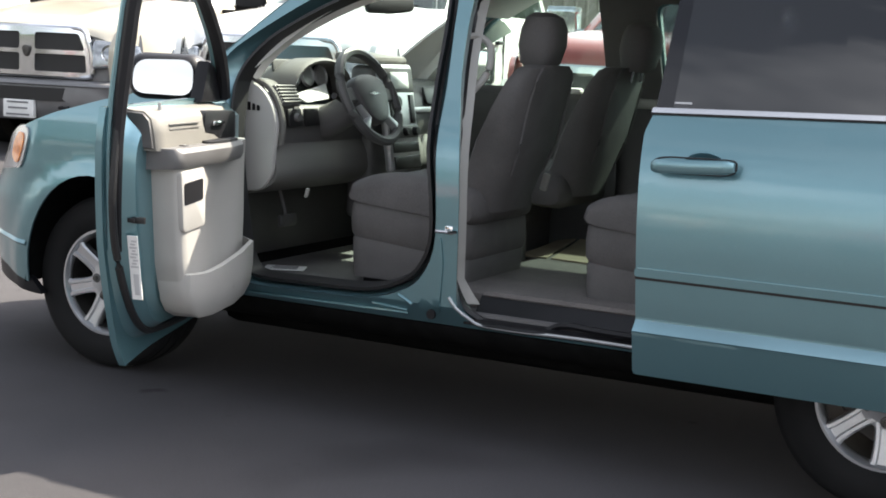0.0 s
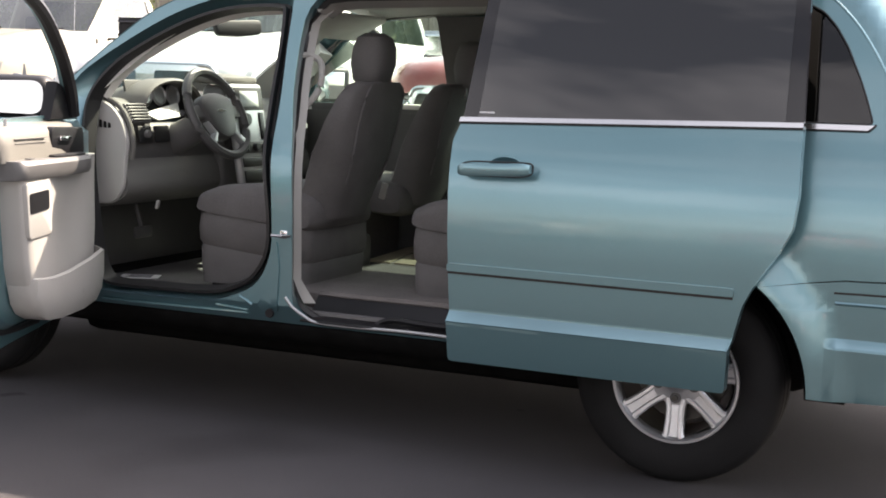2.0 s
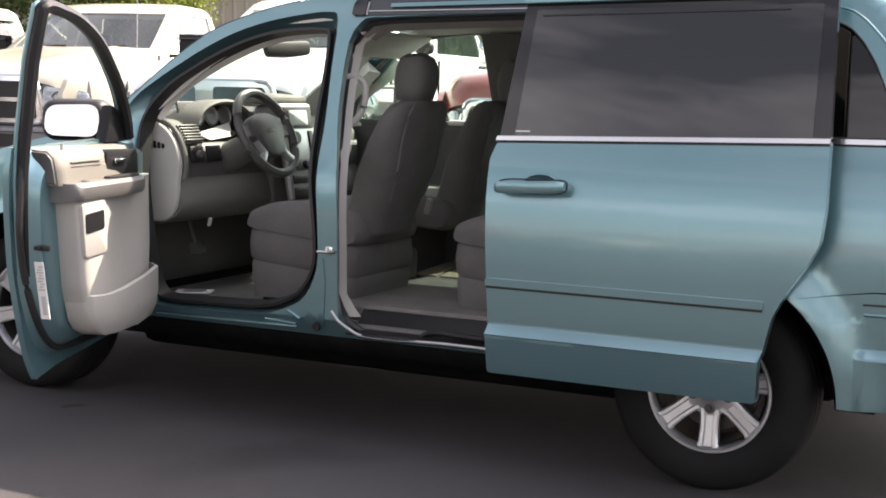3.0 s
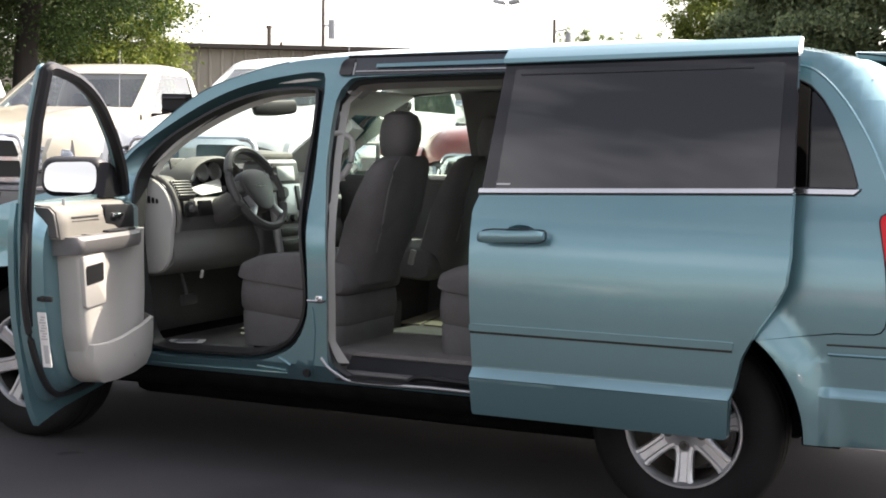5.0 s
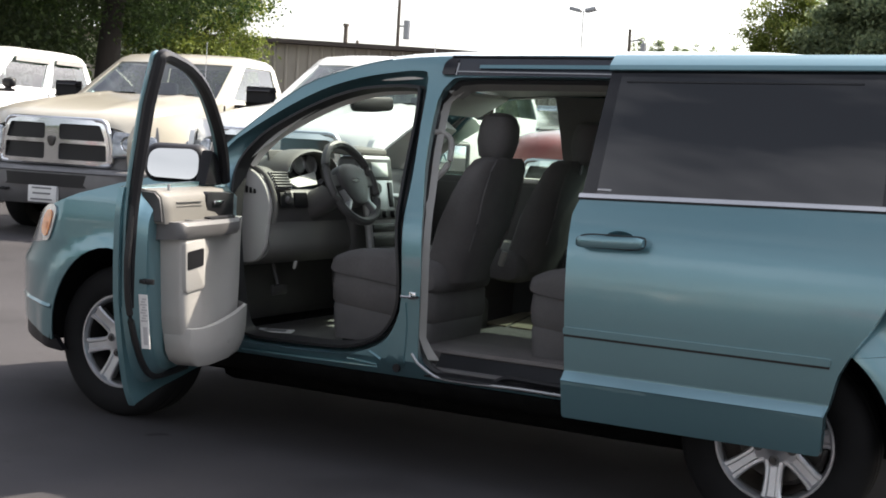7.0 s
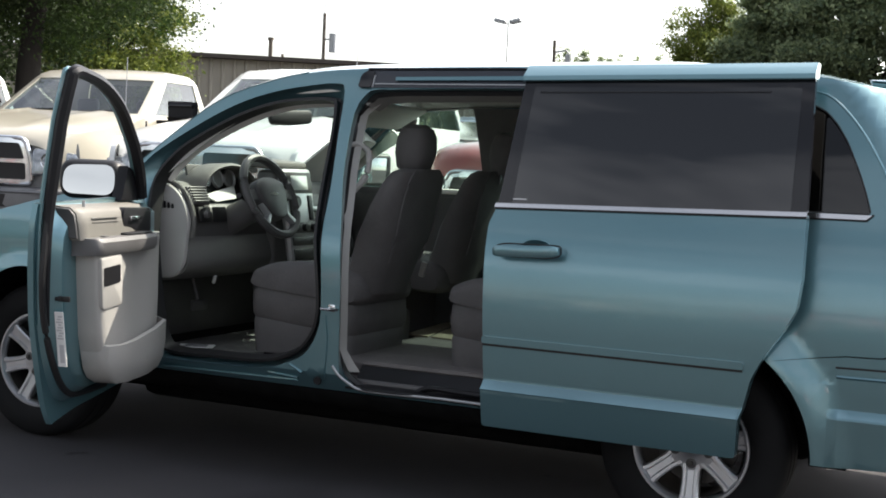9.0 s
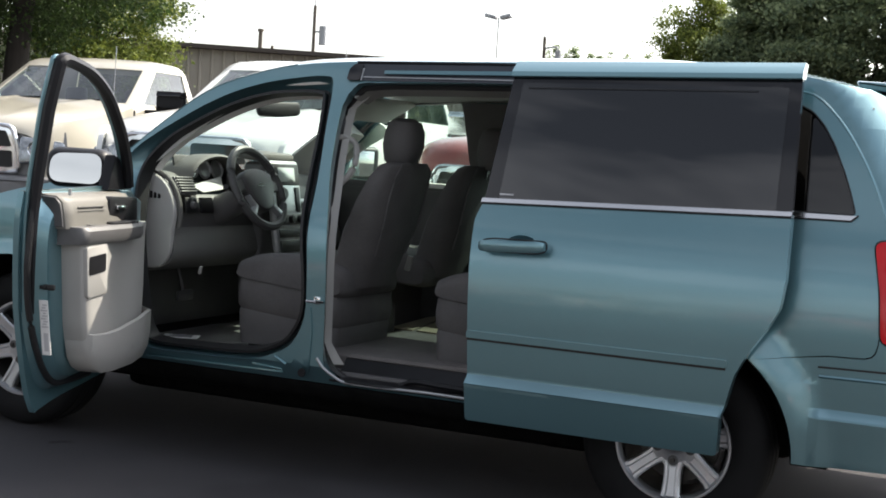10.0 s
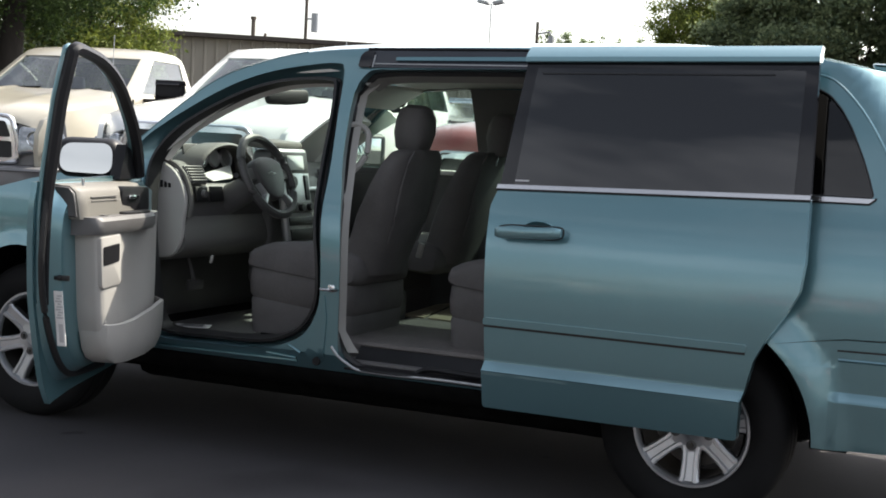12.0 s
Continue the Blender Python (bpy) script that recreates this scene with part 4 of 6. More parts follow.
# steering wheel
SM = pose(0.96, 0.585, 1.125) @ Matrix.Rotation(radians(-26), 4, "Y")
sides = 40
wheel_rim = tube([(0, 0.188 * math.cos(2 * math.pi * i / sides), 0.188 * math.sin(2 * math.pi * i / sides)) for i in range(sides)], 0.0195, 8, True)
steering = part("steering_wheel", moved(wheel_rim, SM), "steering", van, "charcoal steering wheel with silver spokes")
hub = spline([(0.115, 0.05), (0.045, 0.085), (-0.045, 0.085), (-0.115, 0.05), (-0.10, -0.03), (-0.045, -0.105), (0.045, -0.105), (0.10, -0.03)], 3, True)
part("hub_pad", moved(prism(hub, "x", -0.04, 0.022, 0.016), SM), "steering", steering)
part("emblem", moved(prism(spline([(-0.04, 0.002), (-0.01, 0.008), (0.0, 0.012), (0.01, 0.008), (0.04, 0.002), (0.01, -0.002), (0, -0.005), (-0.01, -0.002)], 2, True), "x", 0.02, 0.025), SM), "chrome", steering)
for s in (-1, 1):
    part("spoke", moved(prism([(s * 0.06, 0.045), (s * 0.19, 0.028), (s * 0.19, -0.018), (s * 0.07, -0.02)], "x", -0.02, 0.006, 0.006), SM), "dark", steering)
    part("spoke_trim", moved(prism([(s * 0.060, -0.092), (s * 0.100, -0.035), (s * 0.112, -0.038), (s * 0.086, -0.088), (s * 0.135, -0.125), (s * 0.112, -0.148)], "x", -0.018, 0.012, 0.006), SM), "silver", steering)
part("column", tube([(0.95, 0.585, 1.11), (0.80, 0.585, 1.03), (0.70, 0.585, 0.98)], [0.055, 0.065, 0.07], 12), "dark", steering)
part("stalk", tube([(0.89, 0.53, 1.09), (0.90, 0.44, 1.12), (0.905, 0.41, 1.125)], [0.008, 0.01, 0.013], 8), "seal", steering)
part("brake_pedal", joined(box(0.60, 0.62, 0.50, 0.62, 0.58, 0.63, 0.01), tube([(0.61, 0.56, 0.6), (0.56, 0.56, 0.76)], 0.01, 6)), "steering", van)
part("release_lever", moved(box(-0.006, 0.006, -0.008, 0.008, -0.018, 0.018, 0.004), pose(0.868, 0.30, 0.757, 0, 14, 0)), "grey", van)
slip = part("paper_slip", moved(box(-0.08, 0.08, -0.05, 0.05, 0, 0.003, 0), pose(0.70, 0.42, 0.434, 0, 0, 25)), "paper", van, "small white printed floor card")
for i in range(4):
    part("print_line", moved(box(-0.055 + 0.01 * (i % 2), 0.05, -0.006, 0.006, 0.003, 0.0042, 0), pose(0.70, 0.42, 0.434, 0, 0, 25) @ pose(0, -0.032 + 0.021 * i, 0)), "ink", slip)


# seats
def seat(y, x, name, label, head=0.0, skirt_back=0.25):
    """A bucket seat, its front lower edge at x; head: how far the headrest sits back."""
    w = 0.265
    prof = [(0.03, 0.735), (0.0, 0.748), (-0.012, 0.772), (0.012, 0.81), (0.10, 0.842), (0.22, 0.855), (0.36, 0.845), (0.50, 0.82), (0.54, 0.76), (0.50, 0.69), (0.26, 0.712)]
    rows = []
    for i in range(17):
        s = 2 * i / 16 - 1
        e = max(0, abs(s) - 0.78) / 0.22
        k = 1 - 0.42 * e * e
        rows.append([(x + 0.27 + (p[0] - 0.27) * (1 - 0.07 * e * e), y + s * w, 0.755 - 0.05 * p[0] + (p[1] - 0.755 + 0.05 * p[0]) * k + 0.012 * s * s * (p[1] > 0.79)) for p in spline(prof, 3)])
    base = part(name, loft(rows, True, True), "fabric", van, label, 60)
    for name, tiers in (("seat_valance", ((0.612, 0.955), (0.630, 0.99), (0.68, 1.0), (0.735, 0.985), (0.752, 0.95))), ("seat_skirt", ((0.46, 0.945), (0.52, 0.965), (0.60, 0.975), (0.624, 0.95)))):
        skirt = []
        for z, k in tiers:
            outline = rnd_outline([(x + 0.27 - 0.268 * k, y - w * k), (x + 0.27 + skirt_back * k, y - w * k), (x + 0.27 + skirt_back * k, y + w * k), (x + 0.27 - 0.268 * k, y + w * k)], 0.05, 4)
            skirt.append([(p[0], p[1], z - 0.09 * (p[0] - x) * (z > 0.59)) for p in outline])
        part(name, loft(skirt, True, True), "fabric" if name == "seat_valance" else "fabric2", base)
    part("seat_rail", box(x + 0.05, x + 0.50, y - w + 0.05, y + w - 0.05, 0.42, 0.47, 0.01), "black", base)
    back = [(0.40, 0.74, 0.74), (0.455, 0.88, 0.80), (0.50, 1.0, 0.95), (0.545, 1.12, 1.0), (0.585, 1.22, 0.94), (0.60, 1.265, 0.75), (0.61, 1.28, 0.5)]
    rows = []
    for px, pz, k in back:
        d = lerp(pz, [0.7, 1.0, 1.28], [0.19, 0.17, 0.075])
        row = []
        for j in range(20):
            a = 2 * math.pi * j / 20
            cy, cx = math.cos(a), math.sin(a)
            row.append((x + px + 0.08 + d / 2 * math.copysign(abs(cx) ** 0.6, cx) + 0.03 * cy * cy * (-1), y + (0.235 * k + 0.02) * math.copysign(abs(cy) ** 0.55, cy), pz))
        rows.append(row)
    rest = part("backrest", loft(rows, True, True), "fabric", base)
    for sy in (-1, 1):
        edge = []
        for row in rows[1:6]:
            ys = [p[1] for p in row]
            edge.append((max(p[0] for p in row) - 0.012, y + sy * 0.68 * (max(ys) - min(ys)) / 2, row[0][2]))
        part("piping", tube(spline(edge, 3), 0.005, 6), "fabric2", rest)
    rows = []
    for px, pz, wy, d in [(0.60, 1.262, 0.07, 0.035), (0.60, 1.285, 0.095, 0.065), (0.605, 1.35, 0.108, 0.08), (0.61, 1.41, 0.106, 0.076), (0.61, 1.45, 0.09, 0.06), (0.608, 1.468, 0.055, 0.03)]:
        rows.append([(x + head + px + 0.075 + d * math.copysign(abs(math.sin(a)) ** 0.7, math.sin(a)), y + 0.88 * wy * math.copysign(abs(math.cos(a)) ** 0.7, math.cos(a)), pz) for a in [2 * math.pi * j / 16 for j in range(16)]])
    part("headrest", loft(rows, True, True), "fabric2", base)
    for dy in (-0.06, 0.06):
        part("headrest_post", tube([(x + head + 0.665, y + dy, 1.22), (x + head + 0.68, y + dy, 1.31)], 0.007, 6), "chrome", base)
    return base


seat(0.575, 1.04, "driver_seat", "charcoal cloth driver seat", -0.035)
seat(1.38, 1.04, "passenger_seat", "charcoal cloth passenger seat", 0.06, 0.02)
seat(0.60, 1.975, "second_row_seat", "charcoal cloth second-row seat")
seat(1.36, 1.975, "second_row_seat", "charcoal cloth second-row seat")
part("belt_buckle", moved(box(-0.014, 0.014, -0.010, 0.010, -0.03, 0.04, 0.006), pose(1.60, 0.87, 0.82, 0, 14, 0)), "grey", van)
part("console", box(0.98, 1.45, 0.87, 1.09, 0.43, 0.62, 0.03, 3), "dark", van)
for outline in ([(1.417, 1.09), (1.535, 1.09), (1.405, 1.74), (1.365, 1.62)], [(1.555, 1.092), (1.76, 1.07), (1.76, 1.74), (1.425, 1.74)]):
    part("floor_mat", prism(outline, "z", 0.488, 0.494), "mat", van, "tan floor mat")


# wheels
def wheel(x, flip):
    bms = [lathe([(0.209, 0.012), (0.213, 0.006), (0.211, 0.0), (0.203, 0.0), (0.194, 0.014), (0.187, 0.06), (0.184, 0.16)], 48)]
    bms.append(lathe([(0.0, 0.016), (0.024, 0.017), (0.03, 0.022), (0.05, 0.028), (0.088, 0.03), (0.09, 0.06)], 32))
    w = part("wheel", joined(*bms), "alloy", van, "silver seven-spoke alloy wheel")
    for i in range(7):
        rows = []
        for rad, hw, y in ((0.03, 0.03, 0.031), (0.07, 0.038, 0.029), (0.095, 0.032, 0.025), (0.135, 0.031, 0.020), (0.178, 0.034, 0.013), (0.198, 0.042, 0.010)):
            rows.append([(rad, y + 0.035, -hw), (rad, y + 0.006, -hw), (rad, y, -hw * 0.82), (rad, y, -hw * 0.5), (rad, y + 0.008, -hw * 0.36), (rad, y + 0.008, hw * 0.36), (rad, y, hw * 0.5), (rad, y, hw * 0.82), (rad, y + 0.006, hw), (rad, y + 0.035, hw)])
        part("spoke", moved(loft(rows, True, True), Matrix.Rotation(math.pi / 2 + 2 * math.pi * i / 7, 4, "Y")), "alloy", w)
    part("tyre", lathe([(0.207, 0.012), (0.222, -0.004), (0.27, -0.012), (0.315, -0.004), (0.335, 0.010), (0.343, 0.03), (0.346, 0.05), (0.340, 0.055), (0.340, 0.06), (0.346, 0.065), (0.347, 0.11), (0.341, 0.115), (0.341, 0.12), (0.347, 0.125), (0.345, 0.18), (0.335, 0.205), (0.30, 0.225), (0.207, 0.21)], 56), "rubber", w)
    part("brake_disc", lathe([(0.0, 0.10), (0.15, 0.10), (0.15, 0.12), (0.0, 0.12)], 32), "steel", w)
    part("barrel", lathe([(0.185, 0.02), (0.183, 0.2)], 32), "steel", w)
    for i in range(5):
        a = -math.pi / 2 + 2 * math.pi * i / 5
        part("lug_pocket", moved(lathe([(0.0, 0.0245), (0.016, 0.0245), (0.0185, 0.0255), (0.019, 0.03)], 14), Matrix.Translation((0.0635 * math.cos(a), 0.0, 0.0635 * math.sin(a)))), "dark", w)
        part("lug_nut", moved(lathe([(0.0, 0.012), (0.009, 0.013), (0.011, 0.03)], 8), Matrix.Translation((0.0635 * math.cos(a), 0.0, 0.0635 * math.sin(a)))), "steel", w)
    part("centre_cap", lathe([(0.0, 0.008), (0.024, 0.01), (0.028, 0.02)], 20), "silver", w)
    w.matrix_world = pose(x, WIDE - 0.05, 0.345, 0, 0, 180) if flip else pose(x, 0.08 if x < 1 else 0.05, 0.345, 0, 25 if x < 1 else 0, 0)
    return w


for x in (FRONT_X, REAR_X):
    for flip in (0, 1):
        wheel(x, flip)
        rx, rz = (0.424, 0.424) if x > 1 else (0.352, 0.44)
        bm = loft([[(x + rx * math.cos(a), y, 0.345 + rz * math.sin(a)) for a in [math.pi * (j / 17 if x > 1 else j * 1.04 / 17 - 0.02) for j in range(18)]] for y in (-0.012 if x > 1 else 0.012, 0.30)] + [[(x, 0.30, 0.345)] * 18])
        bmesh.ops.remove_doubles(bm, verts=bm.verts[:], dist=1e-4)
        part("wheel_liner", other(bm) if flip else bm, "under_shade", van)
# blocks added behind the rear wheels, coloured as the shade in the wells
for flip in (0, 1):
    guard = prism([(3.50, 0.338), (3.62, 0.338), (3.62, 0.72), (3.40, 0.66), (3.485, 0.50), (3.495, 0.36)], "y", 0.02, 0.32)
    part("well_filler", other(guard) if flip else guard, "under_shade", van)
part("rear_well", box(2.66, 3.95, 0.28, WIDE - 0.28, 0.345, 0.60, 0.03), "under_shade", van)
# set low to stop light from passing beneath the van
part("underbody", box(0.30, 2.70, 0.55, WIDE - 0.15, 0.15, 0.39, 0.05), "under_shade", van)
part("floor_pan", box(0.48, 2.62, 0.20, WIDE - 0.20, 0.295, 0.39, 0.03), "under_shade", van)
part("front_subframe", box(-0.45, 0.55, 0.40, WIDE - 0.40, 0.22, 0.45, 0.05), "under_shade", van)
part("rear_axle", box(2.55, 3.45, 0.40, WIDE - 0.40, 0.27, 0.40, 0.05), "under_shade", van)

# sliding door, slid back and out
SD = 0.158
sd_out = [(2.345, 1.165), (2.325, 1.10), (2.332, 0.95), (2.345, 0.70), (2.352, 0.52), (2.355, 0.365), (3.28, 0.365), (3.287, 0.50), (3.32, 0.64), (3.36, 0.72), (3.42, 0.81), (3.455, 0.88), (3.465, 0.98), (3.455, 1.195)]
sd_out = rnd_outline(sd_out, 0.012, 2)


def sd_y(x, z):
    y = side_in(z) - SD
    return y + (0.005 if z < 0.35 else 0)


sd_cup = [(2.528 + 0.056 * math.cos(2 * math.pi * i / 24), 1.018 + 0.031 * math.sin(2 * math.pi * i / 24)) for i in range(24)]
sliding = curved(part("sliding_door", panel(sd_out, [sd_cup], sd_y, 0.05, 0.06), "paint", van, "teal sliding door, slid open"), sd_y)
win = rnd_outline([(2.345, 1.17), (3.455, 1.20), (3.425, 1.655), (2.362, 1.635)], 0.006, 2)
glass_out = rnd_outline([(2.415, 1.18), (3.31, 1.20), (3.295, 1.615), (2.42, 1.60)], 0.03)
part("window_surround", panel(win, [glass_out], lambda x, z: sd_y(x, z) + 0.004, 0.03, 0.08), "gloss_black", sliding, "gloss black window surround")
part("window_pane", panel(rnd_outline([(2.40, 1.175), (3.40, 1.20), (3.385, 1.625), (2.405, 1.61)], 0.01), [], lambda x, z: sd_y(x, z) + 0.001, 0.003, 0.08), "privacy", sliding, "dark privacy glass")
rows = []
for i in range(13):
    x = 2.357 + 1.07 * i / 12
    rows.append([(x - 0.05 * dz, side_in(1.64 + 0.02 * i / 12) - SD - 0.012 + dy, 1.630 + 0.025 * i / 12 + dz) for dz, dy in ((0.0, 0.0), (0.004, -0.004), (0.020, -0.001), (0.024, 0.003), (0.044, 0.030), (0.047, 0.034), (0.062, 0.058), (0.058, 0.10), (0.0, 0.06))])
part("door_header", loft(rows, True, True), "paint", sliding, angle=16)
part("window_shade_line", panel([(2.43, 1.588), (3.28, 1.606), (3.28, 1.611), (2.43, 1.593)], [], lambda x, z: sd_y(x, z) - 0.002, 0.003, 0.3), "seal", sliding)
part("belt_trim", panel([(2.338, 1.160), (3.455, 1.188), (3.455, 1.203), (2.340, 1.175)], [], lambda x, z: sd_y(x, z) - 0.010, 0.012, 0.2), "chrome", sliding, "chrome belt trim")
part("belt_seal", panel([(2.336, 1.153), (3.455, 1.181), (3.455, 1.188), (2.338, 1.160)], [], lambda x, z: sd_y(x, z) - 0.004, 0.006, 0.2), "seal", sliding)
part("side_moulding", panel(rnd_outline([(2.345, 0.668), (3.295, 0.668), (3.295, 0.694), (2.345, 0.694)], 0.008), [], lambda x, z: sd_y(x, z) - 0.010, 0.013, 0.1), "paint", sliding)
part("moulding_gap", panel([(2.347, 0.659), (3.292, 0.659), (3.292, 0.668), (2.347, 0.668)], [], lambda x, z: sd_y(x, z) - 0.004, 0.006, 0.3), "seal", sliding)
rows = []
for i in range(17):
    s = 2 * i / 16 - 1
    k = (1 - abs(s) ** 10) ** 0.5
    rows.append([(2.505 + s * 0.124, -SD - 0.008 - 0.034 * (1 - 0.25 * s * s) * (0.35 + 0.65 * k) + 0.013 * math.copysign(abs(math.cos(a)) ** 0.6, math.cos(a)), 1.013 + 0.006 * s + (0.014 + 0.007 * k) * math.copysign(abs(math.sin(a)) ** 0.6, math.sin(a))) for a in [2 * math.pi * j / 12 for j in range(12)]])
part("sill_crease", loft([[(2.353 + (3.284 - 2.353) * i / 12, y, z) for i in range(13)] for y, z in ((-SD - 0.019, 0.498), (-SD - 0.0205, 0.503), (-SD - 0.006, 0.516), (-SD + 0.008, 0.530), (-SD + 0.012, 0.534))]), "paint", sliding)
handle = part("door_handle", loft(rows, True, True), "paint", sliding)
cup = lathe([(0.0, 0.030), (0.030, 0.024), (0.046, 0.010), (0.053, 0.0), (0.058, -0.003), (0.060, 0.002)], 28)
part("handle_cup", moved(cup, pose(2.528, sd_y(2.5, 1.02) - 0.003, 1.018) @ Matrix.Diagonal((1.08, 1, 0.60, 1))), "paint", handle)
part("handle_shadow_gap", tube([(2.505 + 0.126 * math.copysign(abs(math.cos(a)) ** 0.35, math.cos(a)), -SD - 0.0005, 1.013 + 0.0235 * math.copysign(abs(math.sin(a)) ** 0.5, math.sin(a)) + 0.05 * (0.126 * math.cos(a))) for a in [2 * math.pi * j / 32 for j in range(32)]], 0.003, 5, True), "seal", handle)
part("door_sticker", panel([(2.402, 1.189), (2.455, 1.190), (2.455, 1.196), (2.402, 1.195)], [], lambda x, z: sd_y(x, z) - 0.002, 0.002, 0.3), "faint_ink", sliding)
part("door_inner", panel(rnd_outline([(2.38, 0.40), (3.22, 0.40), (3.26, 0.62), (3.38, 0.88), (3.40, 1.15), (2.38, 1.14)], 0.05), [], lambda x, z: sd_y(x, z) + 0.05, 0.05, 0.2), "grey", sliding)
part("window_inner_trim", panel(rnd_outline([(2.352, 1.18), (3.448, 1.205), (3.420, 1.65), (2.366, 1.63)], 0.006, 2), [glass_out], lambda x, z: sd_y(x, z) + 0.036, 0.025, 0.2), "dark", sliding)
part("hinge_arm", box(2.5, 2.62, -0.10, 0.06, 0.415, 0.44, 0.005), "black", sliding)

# front door, swung open
DM = pose(HX, HY, 0, 0, 0, -DOOR_ANGLE)


def dp(name, bm, mat, parent=None, label=""):
    bmesh.ops.transform(bm, matrix=DM, verts=bm.verts)
    return part(name, bm, mat, parent or fdoor, label)


def door_in(u, z):
    return lerp(z, [0.28, 0.36, 0.68, 1.02, 1.144, 1.40, 1.6], [0.03, 0.012, 0, 0.012, 0.022, 0.055, 0.095])


skin = spline([(0.02, 1.12), (0.0, 0.9), (0.02, 0.5), (0.03, 0.37), (0.3, 0.335), (0.6, 0.31), (0.775, 0.285), (0.805, 0.285), (0.83, 0.37), (0.865, 0.50), (0.895, 0.65), (0.925, 0.85), (0.935, 1.0), (0.925, 1.10)], 4)
fdoor = part("front_door", moved(panel(skin, [], door_in, 0.022, 0.06), DM), "paint", van, "teal front door, swung wide open")
inner = spline([(0.03, 1.10), (0.02, 0.9), (0.035, 0.5), (0.06, 0.41), (0.3, 0.365), (0.6, 0.345), (0.72, 0.35), (0.79, 0.40), (0.845, 0.52), (0.88, 0.66), (0.905, 0.83), (0.910, 0.95), (0.895, 1.03), (0.84, 1.10)], 4)


def shrunk(s, n):
    return [(0.42 + (u - 0.42) * s, n + 0.3 * door_in(u, z), 0.76 + (z - 0.76) * (1 - (1 - s) * 1.4)) for u, z in inner]


dp("inner_sheet", loft([shrunk(1.0, 0.020), shrunk(0.985, 0.045), shrunk(0.95, 0.06), shrunk(0.925, 0.085), shrunk(0.90, 0.105), shrunk(0.86, 0.11)], True, True), "paint")
lip = [(0.40, 0.375), (0.60, 0.372), (0.70, 0.385), (0.77, 0.44), (0.82, 0.53), (0.852, 0.66), (0.872, 0.80), (0.882, 0.95), (0.886, 1.08), (0.892, 1.22), (0.893, 1.40), (0.885, 1.54)]
dp("door_seal", tube([(u + 0.018 + lerp(z, [0.5, 0.62, 0.74, 0.84, 0.95, 1.07], [0, 0.012, 0.026, 0.030, 0.016, 0]), door_in(u, z) + lerp(z, [0.37, 0.6, 0.9, 1.1, 1.5], [0.064, 0.058, 0.057, 0.053, 0.052]), z) for u, z in spline(lip, 5)], 0.0125, 8), "seal")
frame_pts = spline([(0.868, 0.66), (0.893, 0.84), (0.905, 1.0), (0.905, 1.2), (0.905, 1.40), (0.900, 1.545), (0.888, 1.584), (0.80, 1.580), (0.64, 1.55), (0.46, 1.475), (0.29, 1.35), (0.18, 1.22), (0.13, 1.12)], 5)
dp("window_frame", tube([(u + 0.004, door_in(u, z) + 0.030, z) for u, z in frame_pts], 0.011, 8), "paint")
dp("frame_seal", tube([(u - 0.006, door_in(u, z) + 0.055, z - 0.006) for u, z in frame_pts], [min(0.024, 0.010 + 0.0009 * i) for i in range(len(frame_pts))], 8), "black")
dp("mirror_sail", prism([(0.13, 1.10), (0.30, 1.10), (0.24, 1.24), (0.19, 1.22)], "y", 0.02, 0.07, 0.008), "black")


def trim_row(z):
    """A section of the door trim at a height: hollowed towards the hinge, square at the rear."""
    rear = lerp(z, [0.40, 0.44, 0.50, 0.606, 0.715, 0.886, 0.97], [0.52, 0.625, 0.70, 0.735, 0.75, 0.772, 0.785])
    front = lerp(z, [0.40, 0.43, 0.49, 0.7, 0.97], [0.30, 0.12, 0.055, 0.04, 0.05])
    dip = 0.055 * max(0.0, 1 - ((z - 0.72) / 0.24) ** 2) ** 0.7
    under = 0.05 * max(0, (0.47 - z) / 0.07) ** 2
    out = [(front, 0.06)]
    for f, n, k in ((0.0, 0.125, 0), (0.08, 0.155, 0.1), (0.2, 0.178, 0.6), (0.35, 0.192, 1), (0.5, 0.202, 0.9), (0.62, 0.206, 0.55), (0.72, 0.209, 0.15), (0.8, 0.210, 0), (0.93, 0.210, 0), (0.975, 0.207, 0), (0.993, 0.198, 0), (1.0, 0.185, 0), (0.985, 0.06, 0)):
        out.append((front + (rear - front) * f, max(0.07, n - dip * k - under) if n > 0.1 else n))
    return [(u, n, z) for u, n in out]


dp("door_panel", loft([trim_row(0.40 + 0.57 * i / 30) for i in range(31)], True, True), "grey", label="light grey moulded door panel")
rows = []
for u, n in ((0.19, 0.10), (0.23, 0.148), (0.4, 0.158), (0.6, 0.162), (0.775, 0.162), (0.805, 0.158), (0.818, 0.146), (0.822, 0.12), (0.818, 0.055)):
    rows.append([(u, n + 0.008, 0.968), (u, n, 1.02), (u, n - 0.010, 1.066), (u, max(0.05, n - 0.035), 1.088), (u, 0.045, 1.094), (u, 0.045, 0.968)])
dp("upper_trim", loft(rows, True, True), "beige", label="grey upper door trim")
rows = []
for u, n in ((0.20, 0.14), (0.235, 0.20), (0.4, 0.224), (0.58, 0.226), (0.755, 0.226), (0.785, 0.221), (0.80, 0.208), (0.806, 0.185), (0.805, 0.13), (0.80, 0.075)):
    rows.append([(u, 0.06, 0.905), (u, n - 0.01, 0.912), (u, n, 0.93), (u, n, 0.962), (u, n - 0.012, 0.976), (u, 0.06, 0.980)])
dp("armrest", loft(rows, True, True), "dark", label="dark grey armrest")
end = [(0.148, 0.975), (0.142, 1.02), (0.134, 1.062), (0.112, 1.084), (0.052, 1.088), (0.052, 0.975)]
